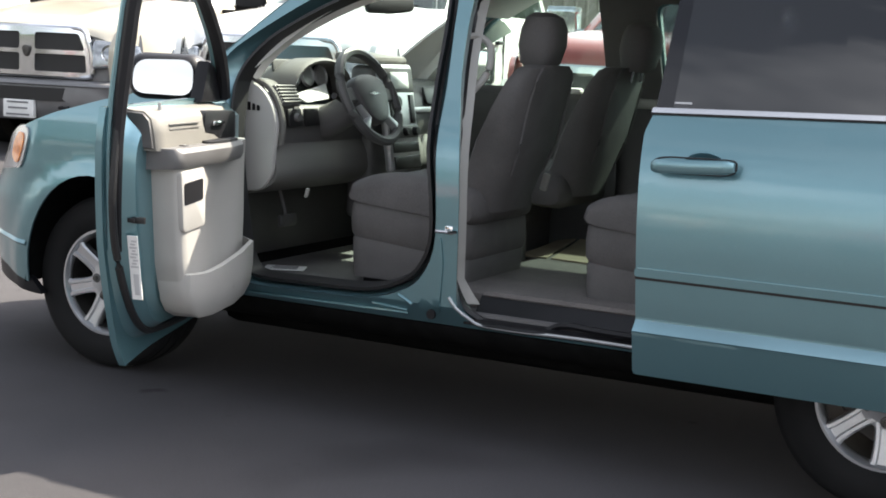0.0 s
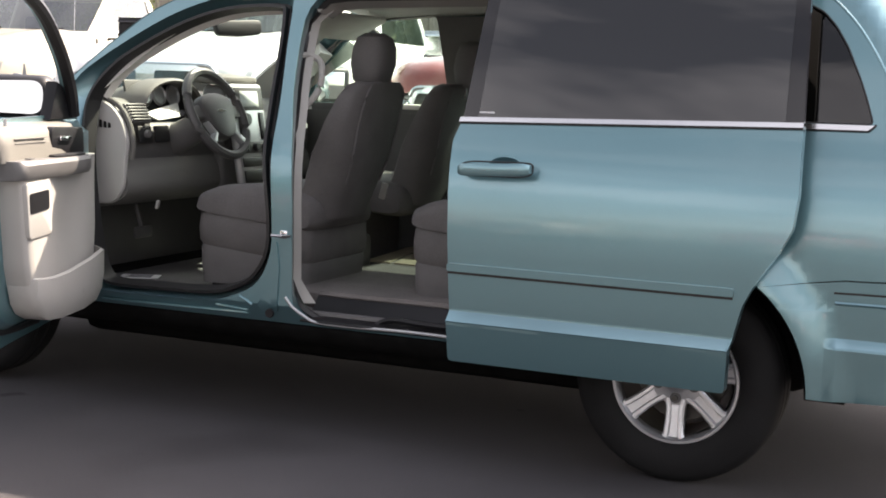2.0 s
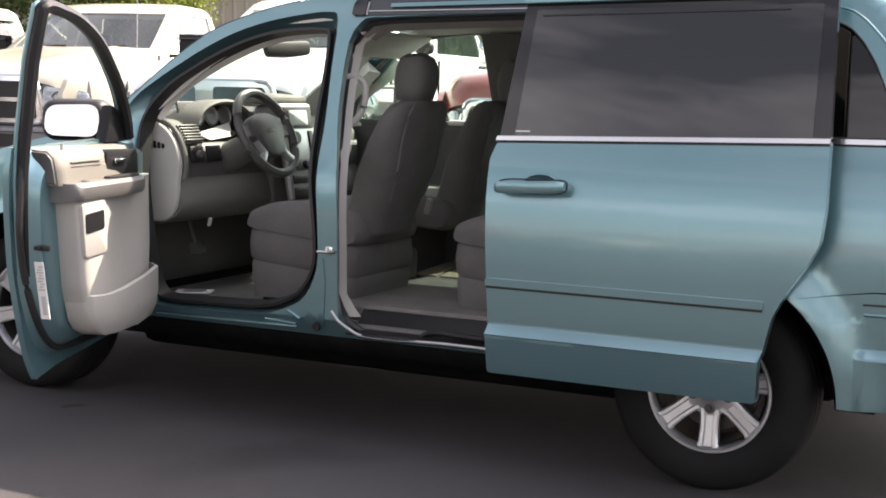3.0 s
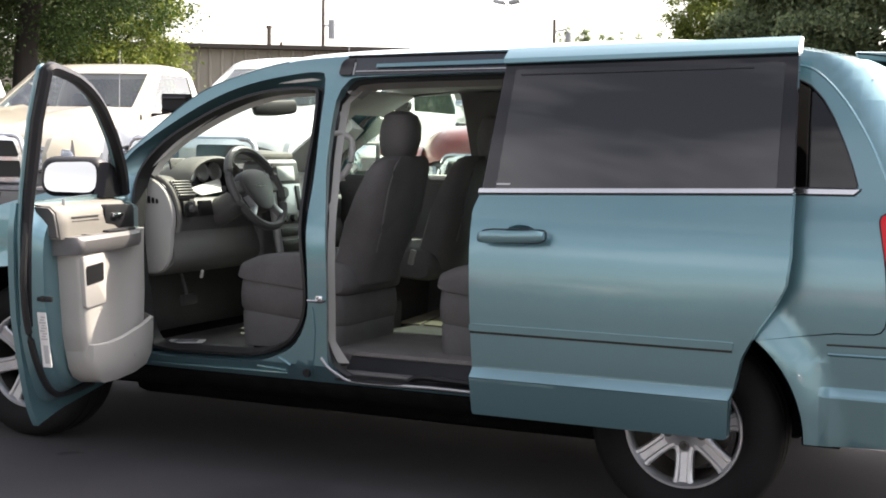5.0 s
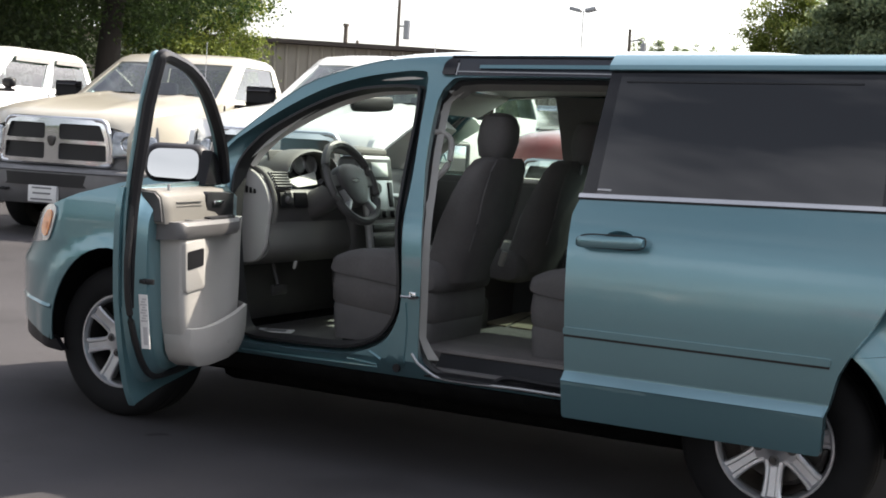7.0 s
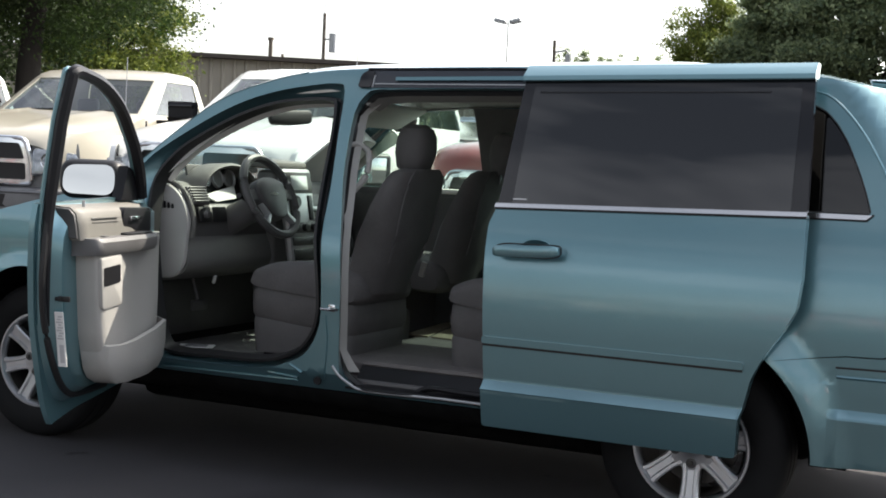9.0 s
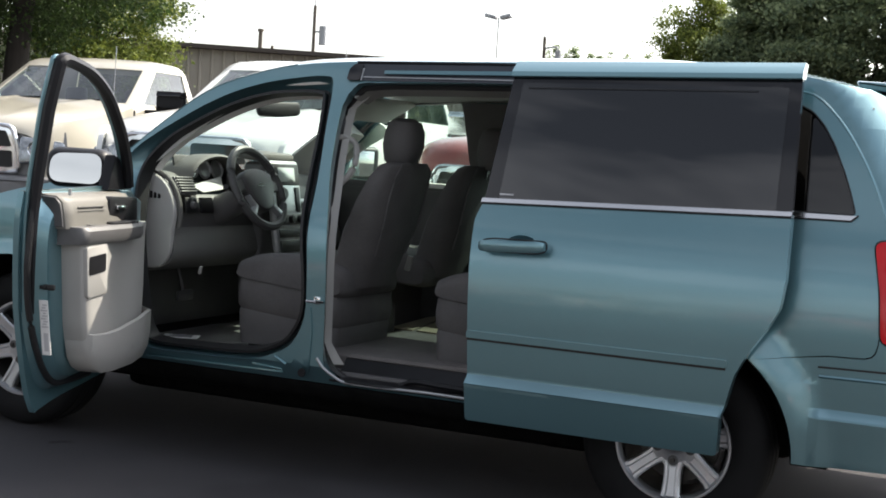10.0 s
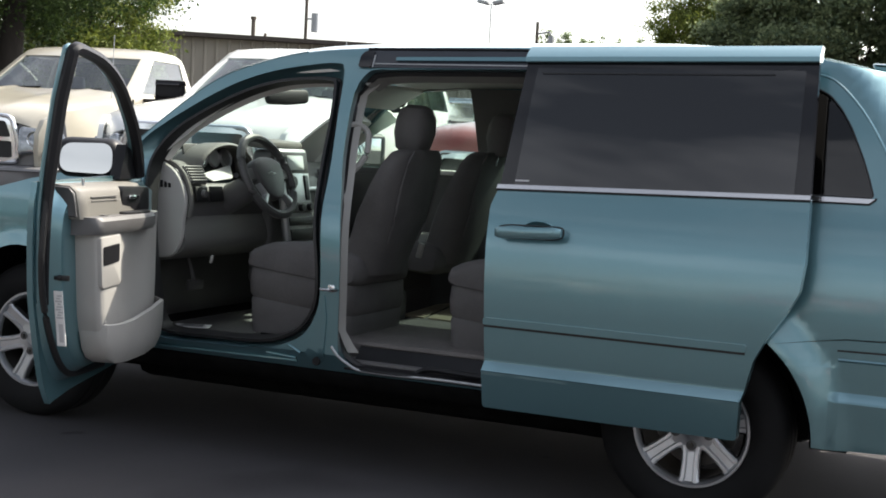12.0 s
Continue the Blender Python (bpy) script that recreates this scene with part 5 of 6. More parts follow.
dp("trim_end_cap", loft([[(0.823, n, z) for n, z in end], [(0.829, 0.1 + (n - 0.1) * 0.94, 1.03 + (z - 1.03) * 0.94) for n, z in end]], True, True), "steering")
dp("cup_slot", prism(rnd_outline([(0.650, 0.160), (0.685, 0.158), (0.685, 0.188), (0.650, 0.190)], 0.008), "z", 0.972, 0.981), "dark")
dp("switch_bank", prism(rnd_outline([(0.25, 0.145), (0.48, 0.155), (0.51, 0.165), (0.51, 0.190), (0.48, 0.200), (0.40, 0.207), (0.265, 0.195)], 0.015), "z", 0.974, 0.986, 0.005), "black")
dp("latch_surround", prism(rnd_outline([(0.21, 0.98), (0.475, 0.98), (0.475, 1.065), (0.455, 1.082), (0.22, 1.075)], 0.02), "y", 0.10, 0.161, 0.004), "black")
dp("door_release", box(0.33, 0.42, 0.160, 0.172, 1.03, 1.047, 0.005), "chrome")
for z in (1.045, 1.03):
    dp("trim_line", box(0.52, 0.74, 0.150, 0.1625, z, z + 0.0025, 0.0005), "dark")
dp("pull_panel", prism(rnd_outline([(0.575, 0.715), (0.742, 0.708), (0.768, 0.905), (0.59, 0.910)], 0.02), "y", 0.15, 0.217, 0.008), "grey")
dp("pull_recess", prism(rnd_outline([(0.607, 0.806), (0.742, 0.797), (0.748, 0.866), (0.610, 0.874)], 0.01), "y", 0.208, 0.2195), "black")
pocket = []
for u, n, z, zb in ((0.07, 0.15, 0.612, 0.415), (0.12, 0.20, 0.608, 0.410), (0.3, 0.232, 0.592, 0.405), (0.5, 0.244, 0.572, 0.405), (0.60, 0.242, 0.566, 0.412), (0.665, 0.236, 0.568, 0.44), (0.70, 0.222, 0.570, 0.48), (0.715, 0.19, 0.572, 0.53)):
    h = z - zb
    pocket.append([(u, 0.12, zb), (u, n - 0.03, zb + 0.01 * h), (u, n - 0.008, zb + 0.25 * h), (u, n, zb + 0.55 * h), (u, n, z), (u, n - 0.014, z + 0.004), (u, n - 0.016, zb + 0.4 * h), (u, 0.12, zb + 0.4 * h)])
dp("map_pocket", loft(pocket, True, True), "grey", label="grey map pocket")
dp("pocket_divider", box(0.36, 0.375, 0.17, 0.235, 0.48, 0.555, 0.003), "grey")
dp("lock_pin", tube([(0.73, 0.12, 1.085), (0.73, 0.12, 1.112)], 0.006, 8), "silver")
dp("latch", joined(box(0.85, 0.862, 0.095, 0.14, 0.745, 0.765, 0.003), box(0.862, 0.868, 0.085, 0.11, 0.748, 0.762, 0.002)), "seal")
LC = pose(0.848, 0.104, 0.605, 0, 12, 0)
label_card = dp("label_card", moved(box(-0.002, 0.002, -0.017, 0.017, -0.105, 0.105, 0.0), LC), "paper", label="white paper door label with print")
for i in range(9):
    dp("print_line", moved(box(-0.0028, 0.0028, -0.012 + 0.004 * (i % 3), 0.013 - 0.005 * (i % 2), -0.003, 0.003, 0.0), LC @ pose(0, 0, 0.004 + i * 0.0105)), "faint_ink", label_card)
dp("print_block", moved(box(-0.0028, 0.0028, -0.006, 0.011, -0.09, -0.02, 0.0), LC), "faint_ink", label_card)
dm = dp("door_mirror", moved(box(-0.075, 0.078, -0.142, 0.128, -0.082, 0.082, 0.055, 5), pose(0.135, -0.125, 1.178, 0, 0, 10)), "black", label="black door mirror")
dp("mirror_pane", moved(prism(rnd_outline([(-0.116, -0.060), (0.102, -0.064), (0.100, 0.064), (-0.110, 0.058)], 0.05, 6), "x", -0.003, 0.003), pose(0.135, -0.125, 1.178, 0, 0, 10) @ pose(0.082, 0, 0, 0, -7, 0)), "mirror", dm)
dp("mirror_arm", tube([(0.19, 0.04, 1.13), (0.15, -0.03, 1.14)], 0.03, 8), "black", dm)

# ---- the row of parked pickups ----
def truck_wheel(parent, x, y):
    out = 1 if x > 0 else -1
    w = part("wheel", joined(lathe([(0.23, 0.01), (0.235, 0.0), (0.22, 0.0), (0.205, 0.05), (0.20, 0.14)], 32), lathe([(0.0, 0.0), (0.05, 0.005), (0.07, 0.03), (0.20, 0.055), (0.205, 0.07)], 32)), "chrome", parent)
    part("tyre", lathe([(0.228, 0.012), (0.26, -0.012), (0.33, -0.012), (0.375, 0.01), (0.395, 0.05), (0.395, 0.19), (0.37, 0.235), (0.23, 0.22)], 40), "rubber", w)
    for i in range(8):
        a = 2 * math.pi * i / 8
        part("lug_nut", moved(lathe([(0.0, -0.008), (0.012, -0.004), (0.013, 0.03)], 8), Matrix.Translation((0.08 * math.cos(a), 0, 0.08 * math.sin(a)))), "steel", w)
        part("slot", moved(lathe([(0.0, 0.0), (0.022, 0.004), (0.026, 0.02)], 10), Matrix.Translation((0.155 * math.cos(a), 0.035, 0.155 * math.sin(a)))), "seal", w)
    w.matrix_local = pose(x, y, 0.395, 0, 0, 90 if out > 0 else -90)
    return w


def pickup(label, paint, spot, heading, cab_end=3.36, visors=False, cladding="bumper", mirrors="black", bluff=False):
    """A heavy pickup: nose at local y = 0 facing -y, its left side at +x."""
    t = empty("pickup_truck", label, "pickup truck", "parked pickups")
    crew = cab_end > 4
    length = max(6.0, cab_end + 1.7)
    TOP = [(0.10, 1.0), (0.16, 1.13), (0.32, 1.215), (0.9, 1.30), (1.5, 1.375), (1.72, 1.43)]
    side = [(0.14, 0.60), (0.10, 0.85)] + TOP + [(cab_end, 1.45), (cab_end + 0.01, 1.40), (length, 1.40), (length, 0.60)]
    side += arch(4.80, 0.42, 0.50, 20, 160, 12) + arch(1.02, 0.42, 0.50, 20, 160, 12)

    def half(y, z):
        flare = 0.035 * max(0, 1 - abs(math.hypot(y - 1.02, z - 0.42) - 0.5) / 0.14) + 0.035 * max(0, 1 - abs(math.hypot(y - 4.80, z - 0.42) - 0.5) / 0.14)
        return lerp(z, [0.5, 0.7, 0.95, 1.1, 1.25, 1.45], [0.955, 0.985, 1.0, 0.992, 0.965, 0.93]) - 0.22 * max(0, 1 - y / 0.65) ** 2 + flare

    for s in (1, -1):
        bm = panel(side, [], lambda y, z: -s * half(y, z), 0.05, 0.12, s, ())
        for v in bm.verts:
            v.co = Vector((-v.co.y, v.co.x, v.co.z))
        part("body_side", bm, paint, t)
    # hood, rounding over into the wings
    rows = []
    hood_line = ((0.075, 1.12), (0.085, 1.155), (0.12, 1.195), (0.20, 1.24), (0.35, 1.29), (0.6, 1.345), (1.0, 1.405), (1.4, 1.45), (1.74, 1.485))
    if bluff:
        hood_line = ((0.075, 1.12), (0.085, 1.19), (0.12, 1.265), (0.20, 1.335), (0.35, 1.385), (0.6, 1.42), (1.0, 1.445), (1.4, 1.465), (1.74, 1.485))
    for y, z in hood_line:
        zs = lerp(y, [p[0] for p in TOP], [p[1] for p in TOP]) + 0.004
        hw = half(max(y, 0.12), zs) - 0.012
        row = []
        for j in range(29):
            q = j / 14 - 1
            row.append((hw * q, y + 0.16 * abs(q) ** 4 * max(0, 1 - y / 0.5), z - (z - zs) * abs(q) ** (9 if bluff else 5) + 0.016 * math.exp(-((abs(q) - 0.5) / 0.09) ** 2) * min(1, y * 2)))
        rows.append(row)
    part("hood", thicken(loft(rows), 0.03), paint, t)
    # cab shell with window openings
    Z = [1.40, 1.475, 1.60, 1.73, 1.86, 1.915, 1.955, 1.985, 1.995]
    fy = lambda z: lerp(z, [1.40, 1.475, 1.86, 1.915, 1.955, 1.985, 1.995], [1.62, 1.73, 2.29, 2.37, 2.47, 2.66, 2.86])
    ry = lambda z: lerp(z, [1.40, 1.86, 1.915, 1.955, 1.985, 1.995], [cab_end, cab_end - 0.09, cab_end - 0.13, cab_end - 0.20, cab_end - 0.36, cab_end - 0.5])
    hw = lambda z: lerp(z, [1.40, 1.475, 1.60, 1.86, 1.915, 1.955, 1.985, 1.995], [0.935, 0.92, 0.885, 0.80, 0.775, 0.73, 0.60, 0.42])
    mid = 1.2 / (cab_end - 1.9)
    cuts = [0.10, mid - 0.03, mid + 0.04, 0.93] if crew else [0.11, 0.86]

    def cab_row(z):
        row = [(hw(z) * q * 0.985, fy(z) + 0.17 * abs(q) ** 2.6 - 0.06, z) for q in [-1, -0.90, -0.6, -0.3, 0, 0.3, 0.6, 0.90, 1]]
        y0, y1 = fy(z) + 0.11, ry(z)
        row += [(hw(z), y0 + (y1 - y0) * f, z) for f in [0.02] + cuts + [0.975]]
        row += [(hw(z) * q * 0.97, y1, z) for q in (1, 0.75, 0, -0.75, -1)]
        row += [(-hw(z), y0 + (y1 - y0) * f, z) for f in ([0.02] + cuts + [0.975])[::-1]]
        return row

    grid = [cab_row(z) for z in Z]
    n, m = len(grid[0]), len(cuts)
    first = 9 + 1
    panes = [("windshield", 1, 7)]
    for c in range(0, m, 2):
        panes.append(("side_window", first + c, first + c + 1))
        panes.append(("side_window", n - 2 - c - 1, n - 2 - c))
    panes.append(("rear_window", 9 + m + 2 + 1, 9 + m + 2 + 3))
    bm = bmesh.new()
    vs = [[bm.verts.new(p) for p in row] for row in grid]
    for r in range(len(Z) - 1):
        for c in range(n):
            if 1 <= r <= 3 and any(a <= c < e for _, a, e in panes):
                continue
            bm.faces.new((vs[r][c], vs[r][(c + 1) % n], vs[r + 1][(c + 1) % n], vs[r + 1][c]))
    bm.faces.new(vs[-1][::-1])
    part("cab", thicken(bm, 0.035), paint, t)
    for name, a, e in panes:
        rows = [[Vector(grid[r][c]) * 1.0 for c in range(a, e + 1)] for r in range(1, 5)]
        cen = Vector((0, (fy(1.6) + ry(1.6)) / 2, 1.65))
        rows = [[tuple(p + (cen - p).normalized() * 0.012) for p in row] for row in rows]
        pane = part(name, loft(rows), "tinted" if name == "windshield" else "side_glass", t)
        if visors and name == "side_window" and grid[1][a][0] > 0:
            part("window_visor", thicken(loft([[(grid[4][c][0] + 0.012, grid[4][c][1] + (0.03 if c == a else -0.02), 1.865) for c in (a, e)], [(lerp(1.80, [1.73, 1.86], [grid[3][c][0], grid[4][c][0]]) + 0.03, grid[4][c][1] + (-0.02 if c == a else 0.0), 1.80) for c in (a, e)]]), 0.01), "seal", t, "dark smoked window visor")
    for a, e in ((2.1, 1.3), (cab_end - 0.35, 1.3)):
        part("cab_inside", box(-0.72, 0.72, a - 0.12, a + 0.16, 0.9, e + 0.12, 0.06, 3), "dark", t)
    for x in (-0.38, 0.38):
        part("headrest", box(x - 0.13, x + 0.13, cab_end - 0.55, cab_end - 0.45, 1.42, 1.66, 0.04, 3), "dark", t)
    for s in (1, -1):
        for y in (1.66, 3.02):
            part("door_gap", box(s * 0.985, s * 1.004, y, y + 0.008, 0.66, 1.40, 0), "seal", t)
        part("door_handle", box(s * 0.985, s * 1.03, 2.76, 2.94, 1.20, 1.235, 0.012), "black", t)
        part("side_cladding", box(s * 0.975, s * 1.012, 1.58, 4.22, 0.55, 0.72, 0.012), cladding, t, "dark lower cladding")
        part("tow_mirror", joined(box(s * 1.09, s * 1.265, 1.99, 2.10, 1.44, 1.555, 0.045, 4), box(s * 0.80, s * 1.27, 2.0, 2.06, 1.385, 1.425, 0.018, 3), box(s * 1.13, s * 1.21, 2.01, 2.06, 1.41, 1.46, 0.012)) if mirrors == "black" else joined(box(s * 1.10, s * 1.27, 1.97, 2.12, 1.46, 1.64, 0.05, 4), box(s * 0.88, s * 1.24, 2.0, 2.07, 1.42, 1.47, 0.02, 3)), mirrors, t)
        truck_wheel(t, s * 0.985, 1.02)
        truck_wheel(t, s * 0.985, 4.80)
        HL = pose(s * 0.80, 0.215, 0.945, -6, 0, s * 34)
        lens = part("headlight", moved(prism(rnd_outline([(s * p[0], p[1]) for p in ((-0.215, -0.145), (0.17, -0.12), (0.235, -0.02), (0.20, 0.085), (-0.20, 0.125))][::s], 0.035), "y", -0.045, 0.12, 0.02), HL), "lamp", t)
        part("turn_signal", moved(prism(rnd_outline([(s * p[0], p[1]) for p in ((0.02, -0.115), (0.165, -0.105), (0.215, -0.03), (0.10, -0.05))][::s], 0.012), "y", -0.052, 0.0, 0.004), HL), "amber", lens)
        part("lamp_bowl", moved(lathe([(0.0, 0.02), (0.05, 0.0), (0.075, -0.012)], 20), HL @ pose(-s * 0.06, -0.042, 0.0)), "chrome", lens)
        part("tow_hook", tube([(s * 0.42, 0.0, 0.46), (s * 0.42, -0.10, 0.45), (s * 0.48, -0.10, 0.45), (s * 0.48, 0.0, 0.46)], 0.014, 6), "black", t)
        part("wing_badge", box(s * 0.985, s * 1.008, 1.76, 1.94, 1.03, 1.09, 0.004), "maroon", t)
    # nose: chrome frame with four openings
    frame_out = rnd_outline([(-0.63, 0.725), (0.63, 0.725), (0.61, 0.97), (0.55, 1.158), (-0.55, 1.158), (-0.61, 0.97)], 0.07)
    holes = []
    for s in (1, -1):
        holes.append(rnd_outline([(s * 0.08, 0.765), (s * 0.575, 0.765), (s * 0.565, 0.922), (s * 0.08, 0.922)], 0.025))
        holes.append(rnd_outline([(s * 0.08, 0.96), (s * 0.56, 0.96), (s * 0.505, 1.112), (s * 0.08, 1.112)], 0.03))
    bow = lambda x, z: 0.02 + 0.16 * (abs(x) / 0.63) ** 2.5 * 0.5 + 0.10 * max(0, z - 1.08)
    surround = part("grille_frame", panel(frame_out, holes, bow, 0.06, 0.07, 1, ()), "chrome", t, "chrome crosshair grille frame")
    part("grille_rim", tube([(p[0], bow(*p) + 0.012, p[1]) for p in frame_out], 0.024, 8, True), "chrome", surround)
    part("grille_insert", panel(rnd_outline([(-0.59, 0.715), (0.59, 0.715), (0.52, 1.12), (-0.52, 1.12)], 0.05), [], lambda x, z: bow(x, z) + 0.03, 0.02, 0.1, 1, ()), "seal", surround)
    part("grille_backing", panel(rnd_outline([(-0.655, 0.66), (0.655, 0.66), (0.63, 0.95), (0.57, 1.16), (-0.57, 1.16), (-0.63, 0.95)], 0.07), [], lambda x, z: bow(x, z) + 0.062, 0.06, 0.1, 1, ()), "black", t)
    part("badge", prism(spline([(-0.038, 0.975), (0, 0.992), (0.038, 0.975), (0.027, 0.92), (0, 0.89), (-0.027, 0.92)], 3, True), "y", -0.004, 0.03, 0.006), "steel", surround)
    rows = []
    for z in (0.64, 0.80, 0.95, 1.06, 1.125):
        rows.append([(q * (0.985 - 0.25 * max(0, z - 1.0)), 0.10 + 0.27 * abs(q) ** 3.5 + 0.10 * max(0, z - 1.05), z) for q in [j / 10 - 1 for j in range(21)]])
    part("nose_panel", thicken(loft(rows), 0.02), "bumper", t)
    rows = []
    for x, y0 in ((-1.0, 0.30), (-0.97, 0.20), (-0.88, 0.10), (-0.6, 0.02), (0, -0.01), (0.6, 0.02), (0.88, 0.10), (0.97, 0.20), (1.0, 0.30)):
        rows.append([(x, y0 - 0.02, 0.685), (x, y0 - 0.075, 0.672), (x, y0 - 0.085, 0.65), (x, y0 - 0.07, 0.635), (x, y0 - 0.075, 0.53), (x, y0 - 0.05, 0.40), (x, y0 + 0.02, 0.32), (x, y0 + 0.14, 0.32), (x, y0 + 0.12, 0.70)])
    part("front_bumper", loft(rows, True, True), "bumper", t)
    part("bumper_intake", panel(rnd_outline([(-0.60, 0.53), (-0.46, 0.505), (0.46, 0.505), (0.60, 0.53), (0.63, 0.625), (-0.63, 0.625)], 0.02), [], lambda x, z: -0.097 + 0.09 * (abs(x) / 0.6) ** 3, 0.03, 0.1, 1, ()), "seal", t)
    plate = part("licence_plate", box(-0.155, 0.155, -0.115, -0.055, 0.345, 0.505, 0.006), "paper", t, "white plate with plain bars")
    for z, w in ((0.482, 0.11), (0.43, 0.10), (0.372, 0.12)):
        part("plate_bar", box(-w, w, -0.119, -0.114, z - 0.008, z + 0.008, 0), "ink", plate)
    part("chassis", box(-0.8, 0.8, 0.25, length - 0.1, 0.40, 0.62, 0.03), "black", t)
    part("engine_bay", box(-0.86, 0.86, 0.32, 1.7, 0.60, 1.12, 0.05), "black", t)
    part("bed_floor", box(-0.92, 0.92, cab_end + 0.02, length - 0.02, 0.80, 0.86, 0.01), paint, t)
    part("bed_front", box(-0.92, 0.92, cab_end + 0.03, cab_end + 0.07, 0.80, 1.40, 0.01), paint, t)
    part("tailgate", box(-0.92, 0.92, length - 0.06, length, 0.62, 1.40, 0.02), paint, t)
    part("sidestep", tube([(0.98, 1.62, 0.46), (1.02, 1.75, 0.44), (1.02, 3.9, 0.44), (0.98, 4.0, 0.46)], 0.05, 8), "chrome", t)
    for s in (-0.36, 0.36):
        part("wiper", tube([(s - 0.25, 1.70, 1.475), (s + 0.25, 1.70, 1.495)], 0.008, 5), "black", t)
    if paint != "maroon":
        part("aerial", tube([(0.86, 1.45, 1.37), (0.86, 1.47, 2.05)], 0.004, 6), "pale_metal", t)
    t.matrix_world = pose(spot[0], spot[1], ground_z(*spot), 0, 0, heading + 90)
    return t


TRUCKS = [
    pickup("white crew-cab pickup truck with dark window visors", "white", (-9.5, 5.65), -85, 4.12, visors=True),
    pickup("champagne tan pickup truck with chrome grille and white plate", "tan", (-5.39, 5.29), -80.4, cladding="tan"),
    pickup("white long-cab pickup truck with chrome grille", "white", (-2.4, 4.72), -81.9, 4.95, cladding="white"),
    pickup("dark red pickup truck", "maroon", (-0.05, 5.8), -90, cladding="maroon", mirrors="chrome", bluff=True),
]

# the row across the lane, behind the viewer
for i, (x, y, h) in enumerate(((-6.2, -13.5, 93), (-2.6, -14.0, 88), (1.2, -13.7, 91), (4.9, -14.1, 89), (8.8, -13.6, 92))):
    copy_thing(TRUCKS[(3, 1, 3, 1, 3)[i]], pose(x, y, 0, 0, 0, h + 90))

# ---- metal building ----
shed = empty("metal_shed", "long tan ribbed-metal shed with a dark eave", "shed", at=(0, 0, 0))
SH = pose(-21.0, 36.0, 0, 0, 0, 32)
part("wall", moved(box(-22, 16, 0, 0.2, 0, 4.52, 0), SH), "metal_wall", shed)
for i in range(95):
    part("wall_rib", moved(prism([(-22 + i * 0.4 - 0.06, 0.0), (-22 + i * 0.4 - 0.025, -0.06), (-22 + i * 0.4 + 0.025, -0.06), (-22 + i * 0.4 + 0.06, 0.0)], "z", 0, 4.52), SH), "metal_wall", shed)
part("roof", moved(prism([(-0.35, 4.50), (8, 4.1), (8, 4.2), (-0.35, 4.64)], "x", -22.3, 16.3), SH), "eave", shed)
for x, h in ((-0.4, 5.3),):
    part("roof_vent", moved(joined(tube([(x, 0.6, 4.3), (x, 0.6, h)], 0.075, 10), tube([(x, 0.6, h - 0.04), (x, 0.6, h + 0.06)], 0.11, 10)), SH), "wood_pole", shed)
    part("roof_pipe", moved(tube([(x + 0.42, 0.6, 4.3), (x + 0.42, 0.6, 4.8)], 0.05, 8), SH), "wood_pole", shed)

# ---- poles ----
def pole_bm(x, y, h, r):
    return tube([(x, y, 0), (x, y, h * 0.5), (x, y, h)], [r * 1.3, r * 1.1, r], 10)


up = empty("utility_pole", "weathered wooden utility pole with a transformer", "utility pole")
part("post", pole_bm(-33.3, 60, 9.0, 0.09), "wood_pole", up)
part("transformer", joined(tube([(-32.75, 60, 6.9), (-32.75, 60, 7.9)], 0.2, 12), tube([(-33.2, 60, 7.6), (-32.9, 60, 7.6)], 0.05, 6)), "pale_metal", up)
part("pole_pin", tube([(-33.3, 60, 9.0), (-33.3, 60, 9.5)], 0.03, 6), "pale_metal", up)
lp = empty("lot_lamp", "tall thin lamp post with two floodlights", "street lamp")
part("post", pole_bm(-22.6, 60, 8.5, 0.035), "pale_metal", lp)
for dx in (-0.42, 0.42):
    part("floodlight", moved(box(-0.30, 0.30, -0.2, 0.2, -0.10, 0.10, 0.03), pose(-22.6 + dx, 60, 8.55, 0, dx * -30, 0)), "pale_metal", lp)
up2 = empty("utility_pole", "dark wooden utility pole", "utility pole")
part("post", pole_bm(-20.05, 60, 7.6, 0.08), "wood_pole", up2)
part("bracket", joined(tube([(-20.05, 60, 7.0), (-19.4, 60, 7.1), (-19.2, 60, 6.8)], 0.05, 6), tube([(-19.3, 60, 6.5), (-19.3, 60, 6.9)], 0.16, 8)), "pale_metal", up2)
wire = solo("overhead_wire", tube([(-33.3, 60, 8.6), (-45, 58, 8.45), (-57, 56, 8.6)], 0.015, 5), "wood_pole", "thin dark overhead wire", "wire")


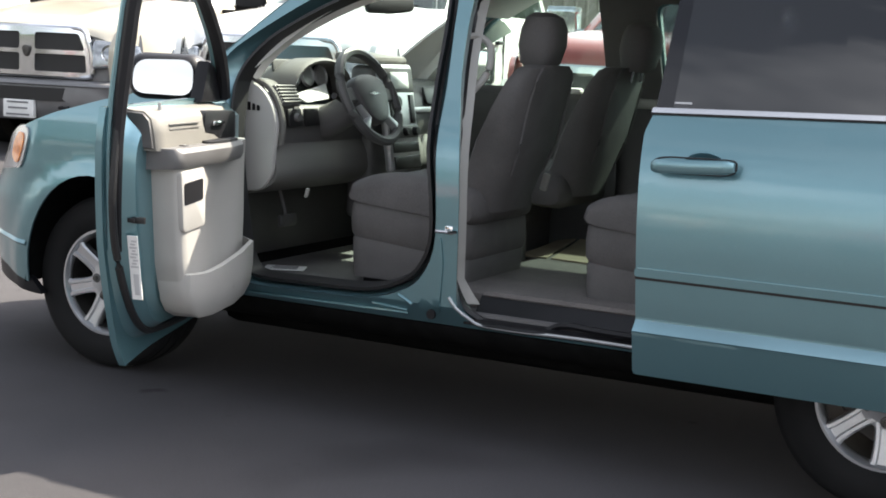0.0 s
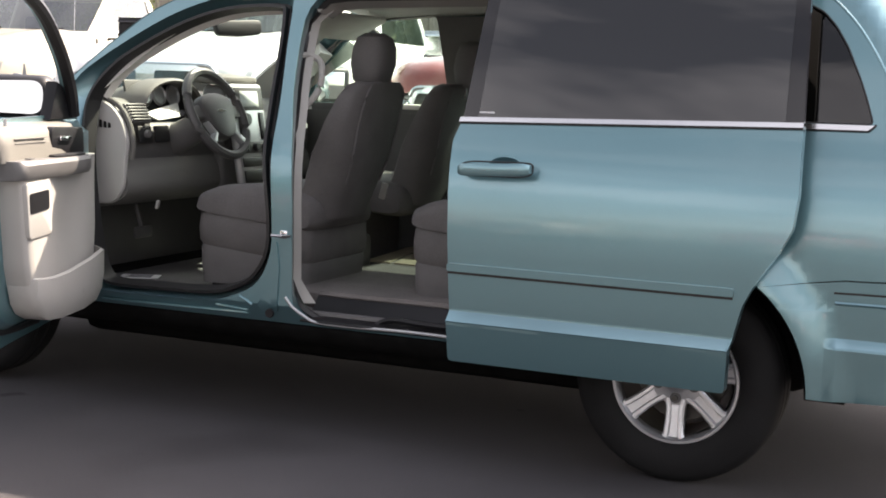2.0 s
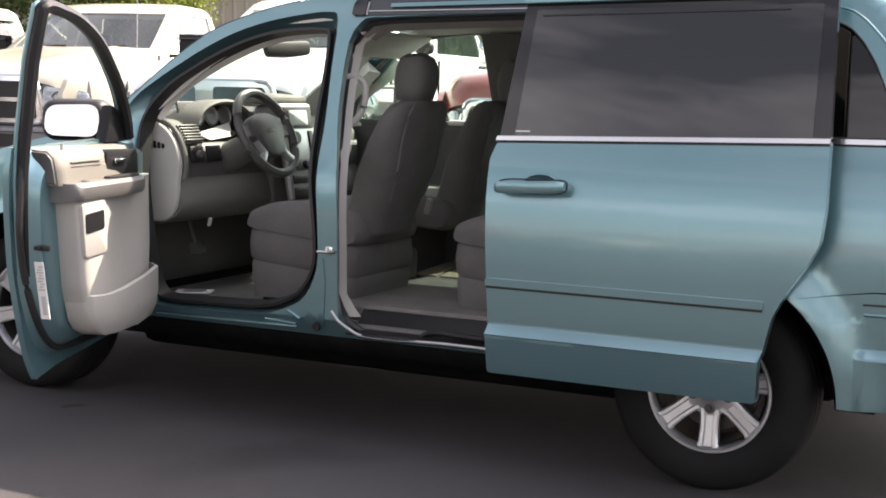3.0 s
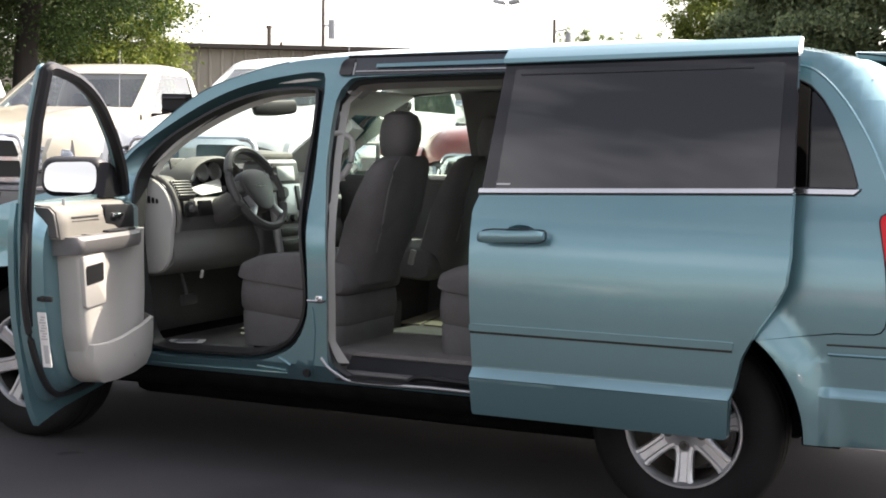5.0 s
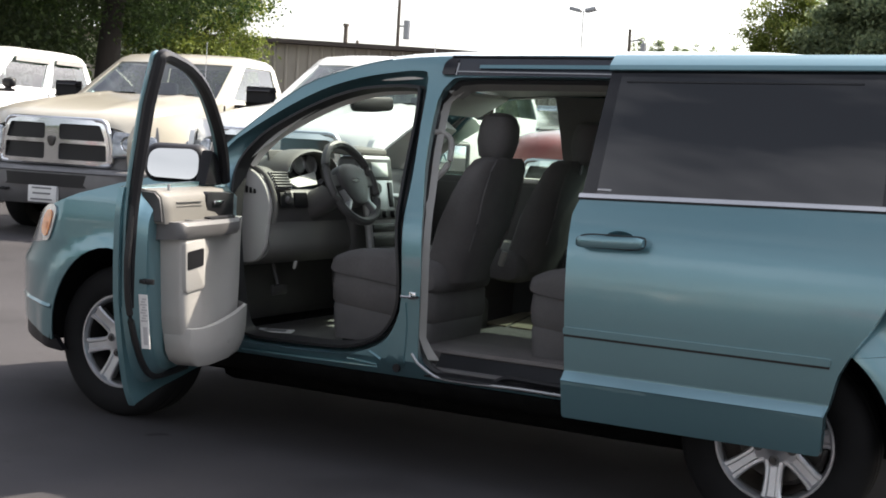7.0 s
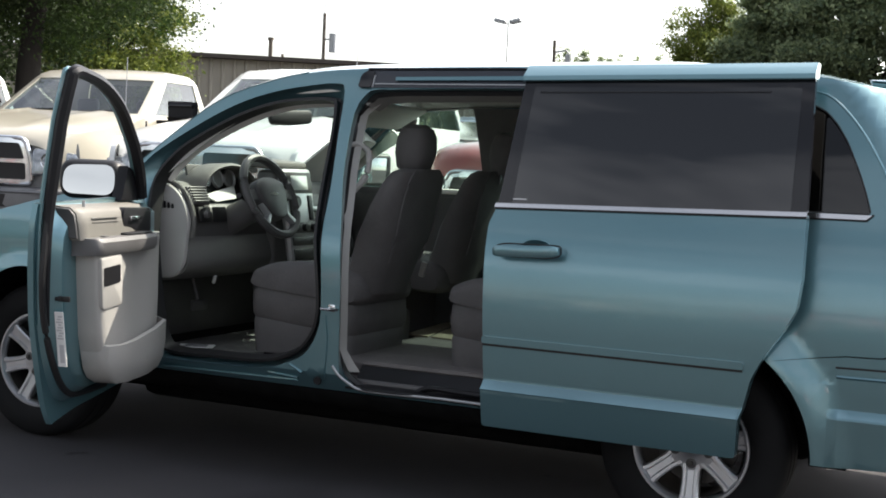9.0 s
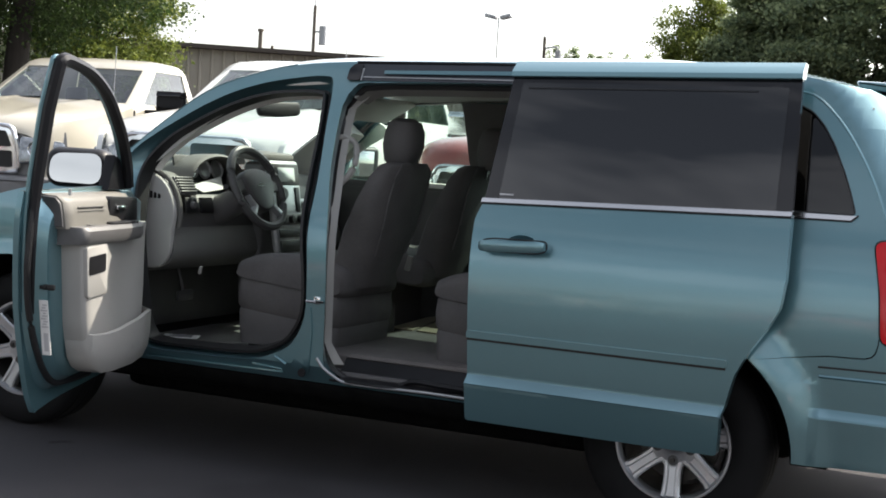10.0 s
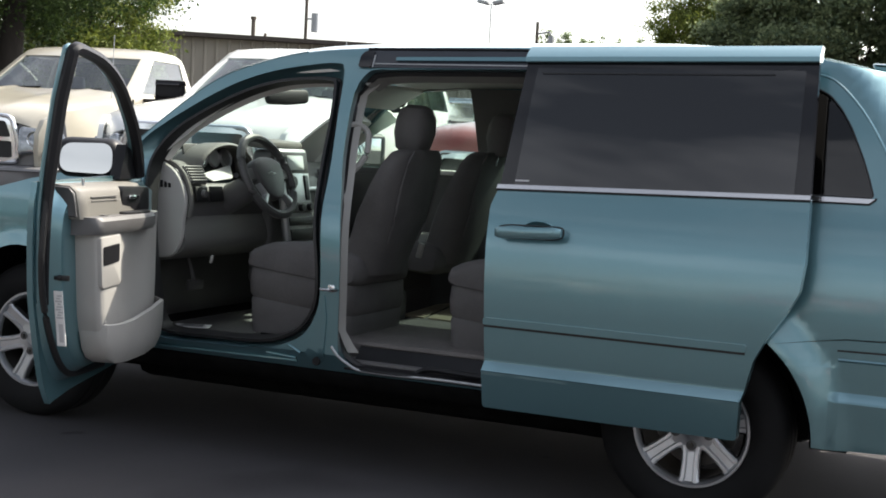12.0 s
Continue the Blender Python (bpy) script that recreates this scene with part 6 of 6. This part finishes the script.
# ---- trees ----
def tree(label, spot, height, spread, trunk_r, clumps, leaves, leaf, seed, low=0.3, mat="leaf", forks=6, lean=0.0, fork_low=None, tight=0.55):
    """Trunk, limbs that carry leaf clumps, and a crown of many small folded leaves."""
    rng = random.Random(seed)
    gen = np.random.default_rng(seed)
    t = empty("tree", label, "tree", "trees")
    top = Vector((lean, 0, height * 0.8))
    limbs = [tube(spline([(0, 0, -0.1), (0.05, 0, height * 0.25), (lean * 0.5, 0.1, height * 0.5), tuple(top)], 4), [trunk_r * (1 - 0.75 * i / 12) for i in range(13)], 10)]
    for i in range(forks):
        a = 2 * math.pi * i / forks + rng.uniform(-0.3, 0.3)
        h0 = height * rng.uniform(low if fork_low is None else fork_low, 0.6)
        tip = Vector((math.cos(a) * spread * rng.uniform(0.5, 0.85), math.sin(a) * spread * rng.uniform(0.5, 0.85), h0 + height * rng.uniform(0.06, 0.3)))
        limbs.append(tube(spline([(0, 0, h0), tuple(tip * 0.5 + Vector((0, 0, h0 * 0.5 + 0.1))), tuple(tip)], 4), [trunk_r * 0.45 * (1 - 0.85 * j / 8) for j in range(9)], 6))
    part("trunk", joined(*limbs), "bark", t)
    centres = []
    for c in range(clumps):
        while True:
            p = Vector((rng.uniform(-1, 1), rng.uniform(-1, 1), rng.uniform(-1, 1)))
            if 0.35 < p.length < 1:
                break
        cen = Vector((p.x * spread + lean * 0.6, p.y * spread, height * (low + 1) / 2 + p.z * height * (1 - low) / 2))
        if spread < 1.5:    # a spire
            cen.x, cen.y = cen.x * (0.55 - 0.4 * p.z), cen.y * (0.55 - 0.4 * p.z)
        size = spread * (rng.uniform(0.10, 0.24) if spread > 2.5 else rng.uniform(0.2, 0.4) if spread > 1.5 else rng.uniform(0.25, 0.45))
        centres.append((*cen, size))
    centres = np.repeat(np.array(centres), leaves, axis=0)
    k = len(centres)
    q = centres[:, :3] + gen.normal(0, 1, (k, 3)) * (1, 1, 0.6) * centres[:, 3:] * tight
    n = gen.normal(0, 1, (k, 3)) + (0, 0, 0.5)
    n /= np.linalg.norm(n, axis=1, keepdims=True)
    u = np.cross(n, gen.normal(0, 1, (k, 3)))
    u /= np.linalg.norm(u, axis=1, keepdims=True)
    v = np.cross(n, u)
    s = leaf * gen.uniform(0.6, 1.3, (k, 1))
    verts = np.stack([q - u * s * 0.5, q + v * s * 0.28 + n * s * 0.05, q + u * s * 0.5, q - v * s * 0.28 + n * s * 0.05], axis=1).reshape(-1, 3)
    me = bpy.data.meshes.new("crown")
    me.from_pydata(verts.tolist(), [], np.arange(k * 4).reshape(-1, 4).tolist())
    me.materials.append(M[mat])
    cr = new("crown", me)
    cr.parent = t
    cr["kind"] = "stuff"
    t.location = (*spot, ground_z(*spot))
    return t


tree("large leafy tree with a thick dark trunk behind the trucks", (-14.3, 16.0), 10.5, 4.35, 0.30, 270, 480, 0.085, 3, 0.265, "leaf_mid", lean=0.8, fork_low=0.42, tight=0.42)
tree("large leafy tree with a dark trunk", (-17.2, 15.2), 11.0, 4.6, 0.40, 220, 420, 0.12, 4, 0.14, "leaf_shaded", fork_low=0.4)
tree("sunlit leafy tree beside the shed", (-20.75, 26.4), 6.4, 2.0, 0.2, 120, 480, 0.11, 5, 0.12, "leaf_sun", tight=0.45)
tree("broad leafy tree behind the trucks", (-21.5, 18.5), 9.0, 4.6, 0.3, 170, 380, 0.14, 11, 0.08, "leaf_shaded")
tree("round dark green tree", (-8.9, 60), 10.4, 3.0, 0.3, 190, 520, 0.21, 6, 0.1, "leaf_hazed")
tree("tall dark green tree", (-4.4, 58), 14.0, 4.4, 0.3, 300, 520, 0.23, 7, 0.1, "leaf_hazed")
tree("tall dark green tree", (4.0, 58), 14.5, 5.2, 0.3, 320, 480, 0.23, 8, 0.12, "leaf_hazed")
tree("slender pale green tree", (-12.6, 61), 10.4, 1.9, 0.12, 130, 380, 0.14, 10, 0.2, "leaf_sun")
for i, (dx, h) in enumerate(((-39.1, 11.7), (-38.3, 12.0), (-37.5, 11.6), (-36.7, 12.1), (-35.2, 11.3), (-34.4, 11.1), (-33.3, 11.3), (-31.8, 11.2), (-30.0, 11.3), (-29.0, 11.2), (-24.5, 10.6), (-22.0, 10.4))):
    tree("far slender poplar tree", (dx, 112), h, 1.1, 0.12, 90, 70, 0.18, 20 + i, 0.2, "leaf_hazed", 3)
for i, (x, y, h) in enumerate(((-44, -36, 9.5), (-36, -34, 8.5), (-28, -37, 9.5), (-20, -35, 8.0))):
    tree("leafy green tree across the lane", (x, y), h, 4.4, 0.28, 110, 150, 0.30, 50 + i, 0.1, "leaf_mid")
